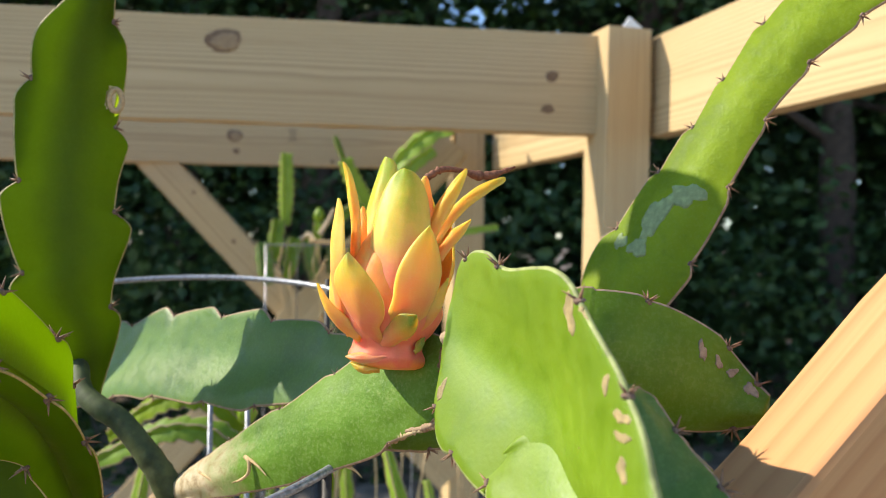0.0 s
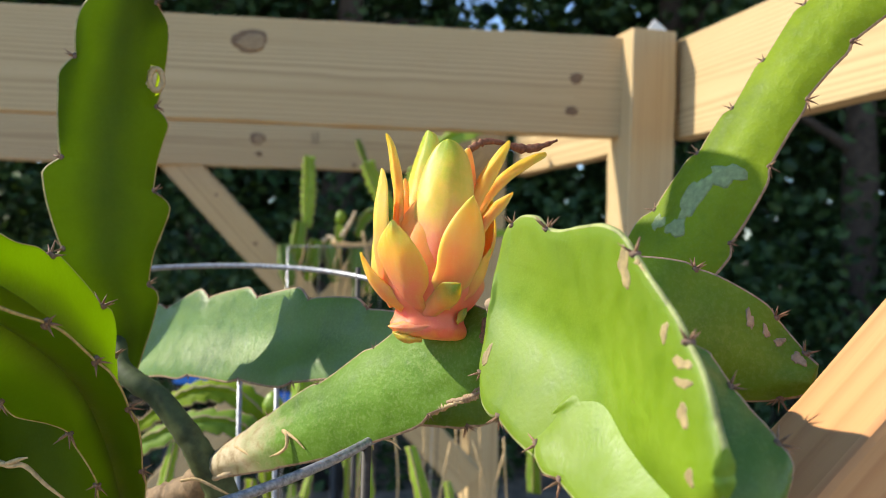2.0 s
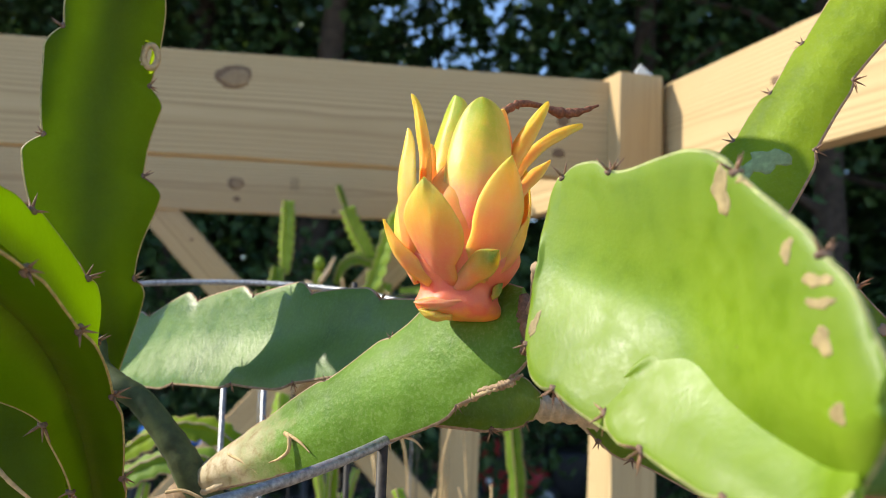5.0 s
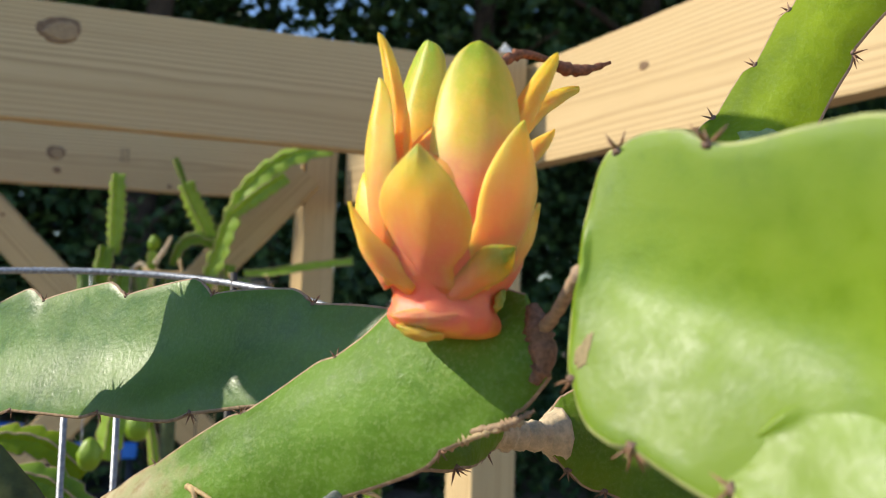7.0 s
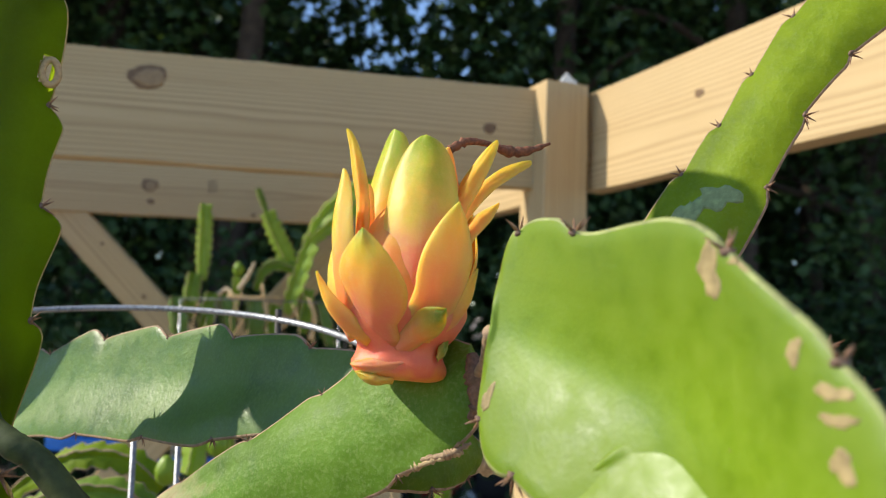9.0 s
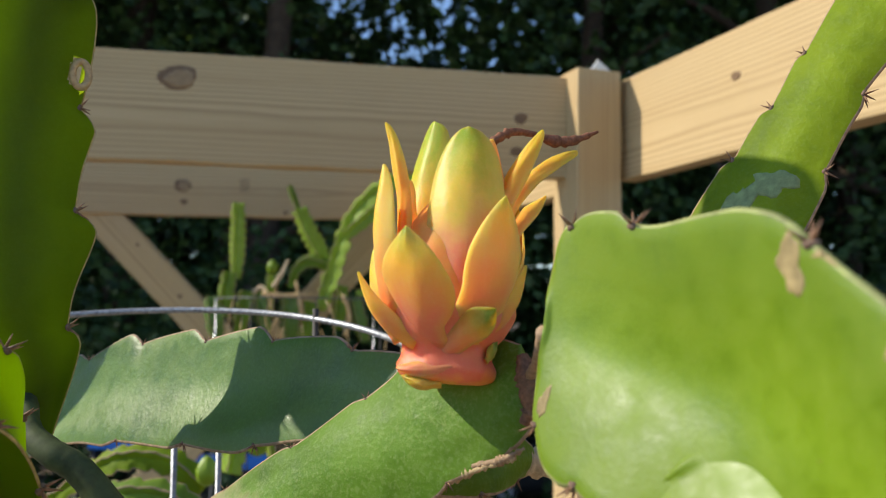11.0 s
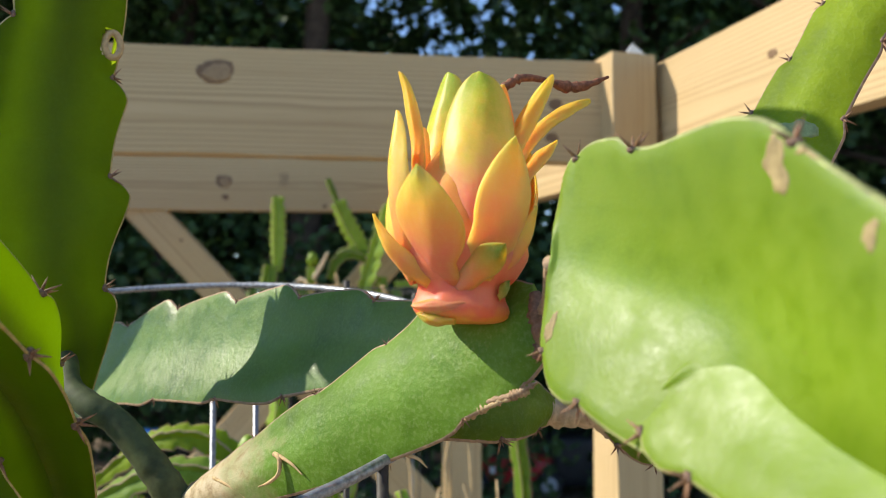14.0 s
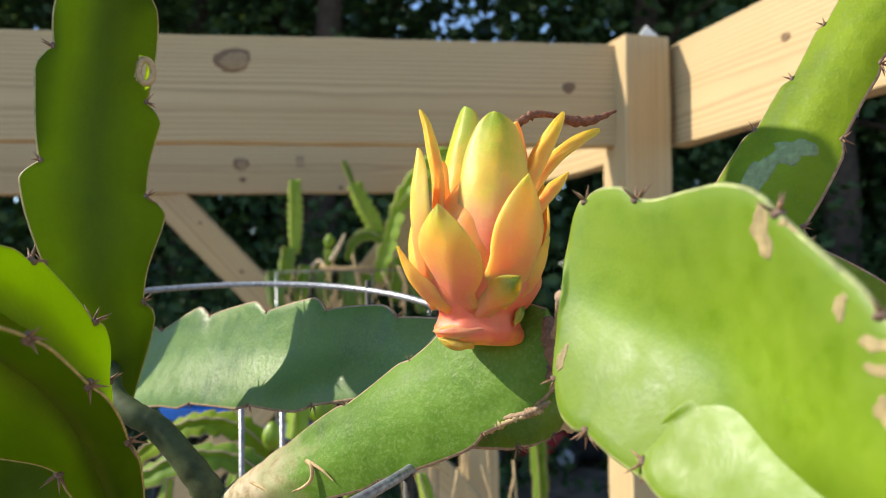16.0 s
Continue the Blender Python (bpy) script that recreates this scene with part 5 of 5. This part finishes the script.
def tub(x, y, w, d, h, mat, label):
    t = thing("storage_tub", label, "tub", "tubs on the ground", at=(x, y, 0))
    bm = bmesh.new()
    bmesh.ops.create_cube(bm, size=1, matrix=Matrix.Diagonal((w, d, h, 1)))
    for v in bm.verts:
        if v.co.z < 0:
            v.co.x *= 0.85
            v.co.y *= 0.85
    bmesh.ops.bevel(bm, geom=bm.edges[:], offset=0.03, segments=3, affect="EDGES")
    bmesh.ops.translate(bm, vec=(x, y, h / 2), verts=bm.verts)
    link("body", bm, mat, t)
    box_part("rim", (w * 1.06, d * 1.06, 0.04), (x, y, h + 0.016), mat, t, 0.012)


def sawhorse(x, y, h, w, yaw):
    t = thing("sawhorse", "blue plastic sawhorse with black legs on the ground", "sawhorse", "blue sawhorses", at=(x, y, 0))
    c, q = math.cos(yaw), math.sin(yaw)
    box_part("top_bar", (w, 0.07, 0.075), (x, y, h - 0.037), BLUE, t, 0.01, "", yaw)
    for a in (-0.42, 0.42):
        for b in (-1, 1):
            p = Vector((x + c * a * w, y + q * a * w, h - 0.06))
            f = Vector((x + c * a * w * 1.15 - q * 0.22 * b, y + q * a * w * 1.15 + c * 0.22 * b, 0.0))
            rod("leg", [p, (p + f) / 2, f], (0.020, 0.018, 0.016), BLACK, t, n=5, sides=6)


sawhorse(-0.98, 4.5, 0.70, 0.42, 0.1)
sawhorse(-1.52, 4.6, 0.78, 0.40, -0.2)
tub(-0.95, 5.3, 0.40, 0.35, 0.30, BLACK, "black plastic tub on the ground")

# ---- the woods ----
def leaves(rng, centres, spread, per, size, name, parent, flat=0.5):
    n = len(centres) * per
    c = np.repeat(centres, per, 0) + rng.normal(size=(n, 3)) * spread
    d = rng.normal(size=(n, 3)) * (1, 1, flat) + (0, 0, -0.25)
    d /= np.linalg.norm(d, axis=1)[:, None]
    q = np.cross(d, rng.normal(size=(n, 3)))
    q /= np.linalg.norm(q, axis=1)[:, None]
    k = np.cross(d, q)
    s = size * rng.uniform(0.6, 1.35, (n, 1))
    v = np.empty((n, 6, 3))
    v[:, 0] = c - d * s * 0.5
    v[:, 1] = c - d * s * 0.15 + q * s * 0.36 + k * s * 0.10
    v[:, 2] = c + d * s * 0.22 + q * s * 0.26 + k * s * 0.08
    v[:, 3] = c + d * s * 0.55
    v[:, 4] = c + d * s * 0.22 - q * s * 0.26 + k * s * 0.08
    v[:, 5] = c - d * s * 0.15 - q * s * 0.36 + k * s * 0.10
    i = np.arange(n)[:, None] * 6
    f = np.concatenate([i + (0, 1, 2, 3), i + (0, 3, 4, 5)])
    me = bpy.data.meshes.new(name)
    me.from_pydata(v.reshape(-1, 3).tolist(), [], f.tolist())
    me.materials.append(LEAF)
    ob = new(name, me)
    if parent is not None:
        ob.parent = parent
        ob.matrix_parent_inverse = parent.matrix_basis.inverted()
    return ob


def tree(x, y, h, r, seed, fine=90, per=55, low=0.4):
    rng = np.random.default_rng(seed)
    t = thing("tree", "tall dark broadleaf tree in dense shade", "tree", "woodland trees", at=(x, y, 0))
    lean = rng.normal(size=2) * 0.25
    rod("trunk", [(x, y, -0.05), (x + lean[0] * 0.3, y + lean[1] * 0.3, h * 0.3), (x + lean[0], y + lean[1], h * 0.65), (x + lean[0] * 1.4, y + lean[1] * 1.4, h * 0.95)], (0.16, 0.12, 0.07, 0.02), BARK, t, n=20, rough=0.2, seed=seed)
    for k in range(7):
        z = h * rng.uniform(0.2, 0.8)
        a = rng.uniform(0, 6.28)
        L = r * rng.uniform(0.6, 1.0)
        rod("limb", [(x + lean[0] * z / h, y + lean[1] * z / h, z), (x + math.cos(a) * L * 0.5, y + math.sin(a) * L * 0.5, z + 0.35), (x + math.cos(a) * L, y + math.sin(a) * L, z + 0.45)], (0.05, 0.03, 0.01), BARK, t, n=10, sides=7, rough=0.2, seed=k)
    a = rng.uniform(0, 6.28, fine)
    rr = r * rng.uniform(0.25, 1.0, fine) ** 0.6
    z = low + (4.9 - low) * rng.uniform(0, 1, fine)
    c = np.c_[x + np.cos(a) * rr, y + np.sin(a) * rr * 0.7, z]
    leaves(rng, c, (0.24, 0.20, 0.20), per, 0.085, "crown", t)
    # upper crown lies out of view, added to shade the leaves below
    if h > 5.5:
        m = 70
        a = rng.uniform(0, 6.28, m)
        rr = r * 1.15 * rng.uniform(0, 1.0, m) ** 0.5
        z = 4.8 + (h - 4.8) * rng.uniform(0, 1, m)
        leaves(rng, np.c_[x + np.cos(a) * rr, y + np.sin(a) * rr, z], (0.45, 0.45, 0.35), 16, 0.34, "upper_crown", t)
    return t


for k, (x, y, h, r) in enumerate(((-5.6, 7.6, 9.0, 1.9), (-4.0, 6.6, 8.5, 1.7), (-2.6, 7.4, 9.5, 1.8), (-1.3, 6.9, 8.0, 1.5), (1.45, 7.3, 8.5, 1.6), (2.9, 6.7, 9.0, 1.7), (4.4, 7.5, 9.0, 1.9), (5.9, 6.8, 8.5, 1.8), (7.4, 7.6, 8.5, 1.8))):
    tree(x, y, h, r, 100 + k)
for k, (x, y, h, r) in enumerate(((-0.1, 8.6, 4.4, 1.5), (-2.0, 9.4, 9.0, 2.0), (2.2, 9.6, 9.0, 2.0), (-4.8, 9.6, 9.5, 2.2), (5.0, 9.6, 9.5, 2.2))):
    tree(x, y, h, r, 140 + k, 70, 45)
# unseen trees towards the sun, added to keep the wood in shade
for k, (x, y, h, r) in enumerate(((-8.0, 6.5, 11.0, 2.2), (-9.5, 8.5, 12.0, 2.4), (-7.2, 8.8, 11.0, 2.2), (-11.0, 6.8, 12.0, 2.4))):
    tree(x, y, h, r, 160 + k, 25, 30)


def undergrowth(x0, x1, y0, y1, top, count, seed, label):
    rng = np.random.default_rng(seed)
    c = np.c_[rng.uniform(x0, x1, count), rng.uniform(y0, y1, count), rng.uniform(0, 1, count) ** 1.3 * top]
    tagged(leaves(rng, c, (0.14, 0.12, 0.12), 40, 0.075, "undergrowth", None, 0.8), label, "undergrowth", kind="stuff")


rng = np.random.default_rng(77)
c = np.c_[rng.uniform(-15, 15, 1500), rng.uniform(10.8, 13.5, 1500), rng.uniform(0, 5.6, 1500)]
c = c[(c[:, 2] < 4.3) | (np.abs(c[:, 0] + 0.1) > 1.7)]
tagged(leaves(rng, c, (0.5, 0.4, 0.4), 26, 0.34, "far_foliage", None), "dark mass of foliage deeper in the wood", "foliage", kind="stuff")
undergrowth(-4.5, 0.6, 5.0, 5.9, 1.9, 150, 7, "dark ivy and brambles at the wood's edge")
undergrowth(0.9, 6.0, 5.6, 6.6, 1.7, 120, 8, "dark low bushes at the wood's edge")
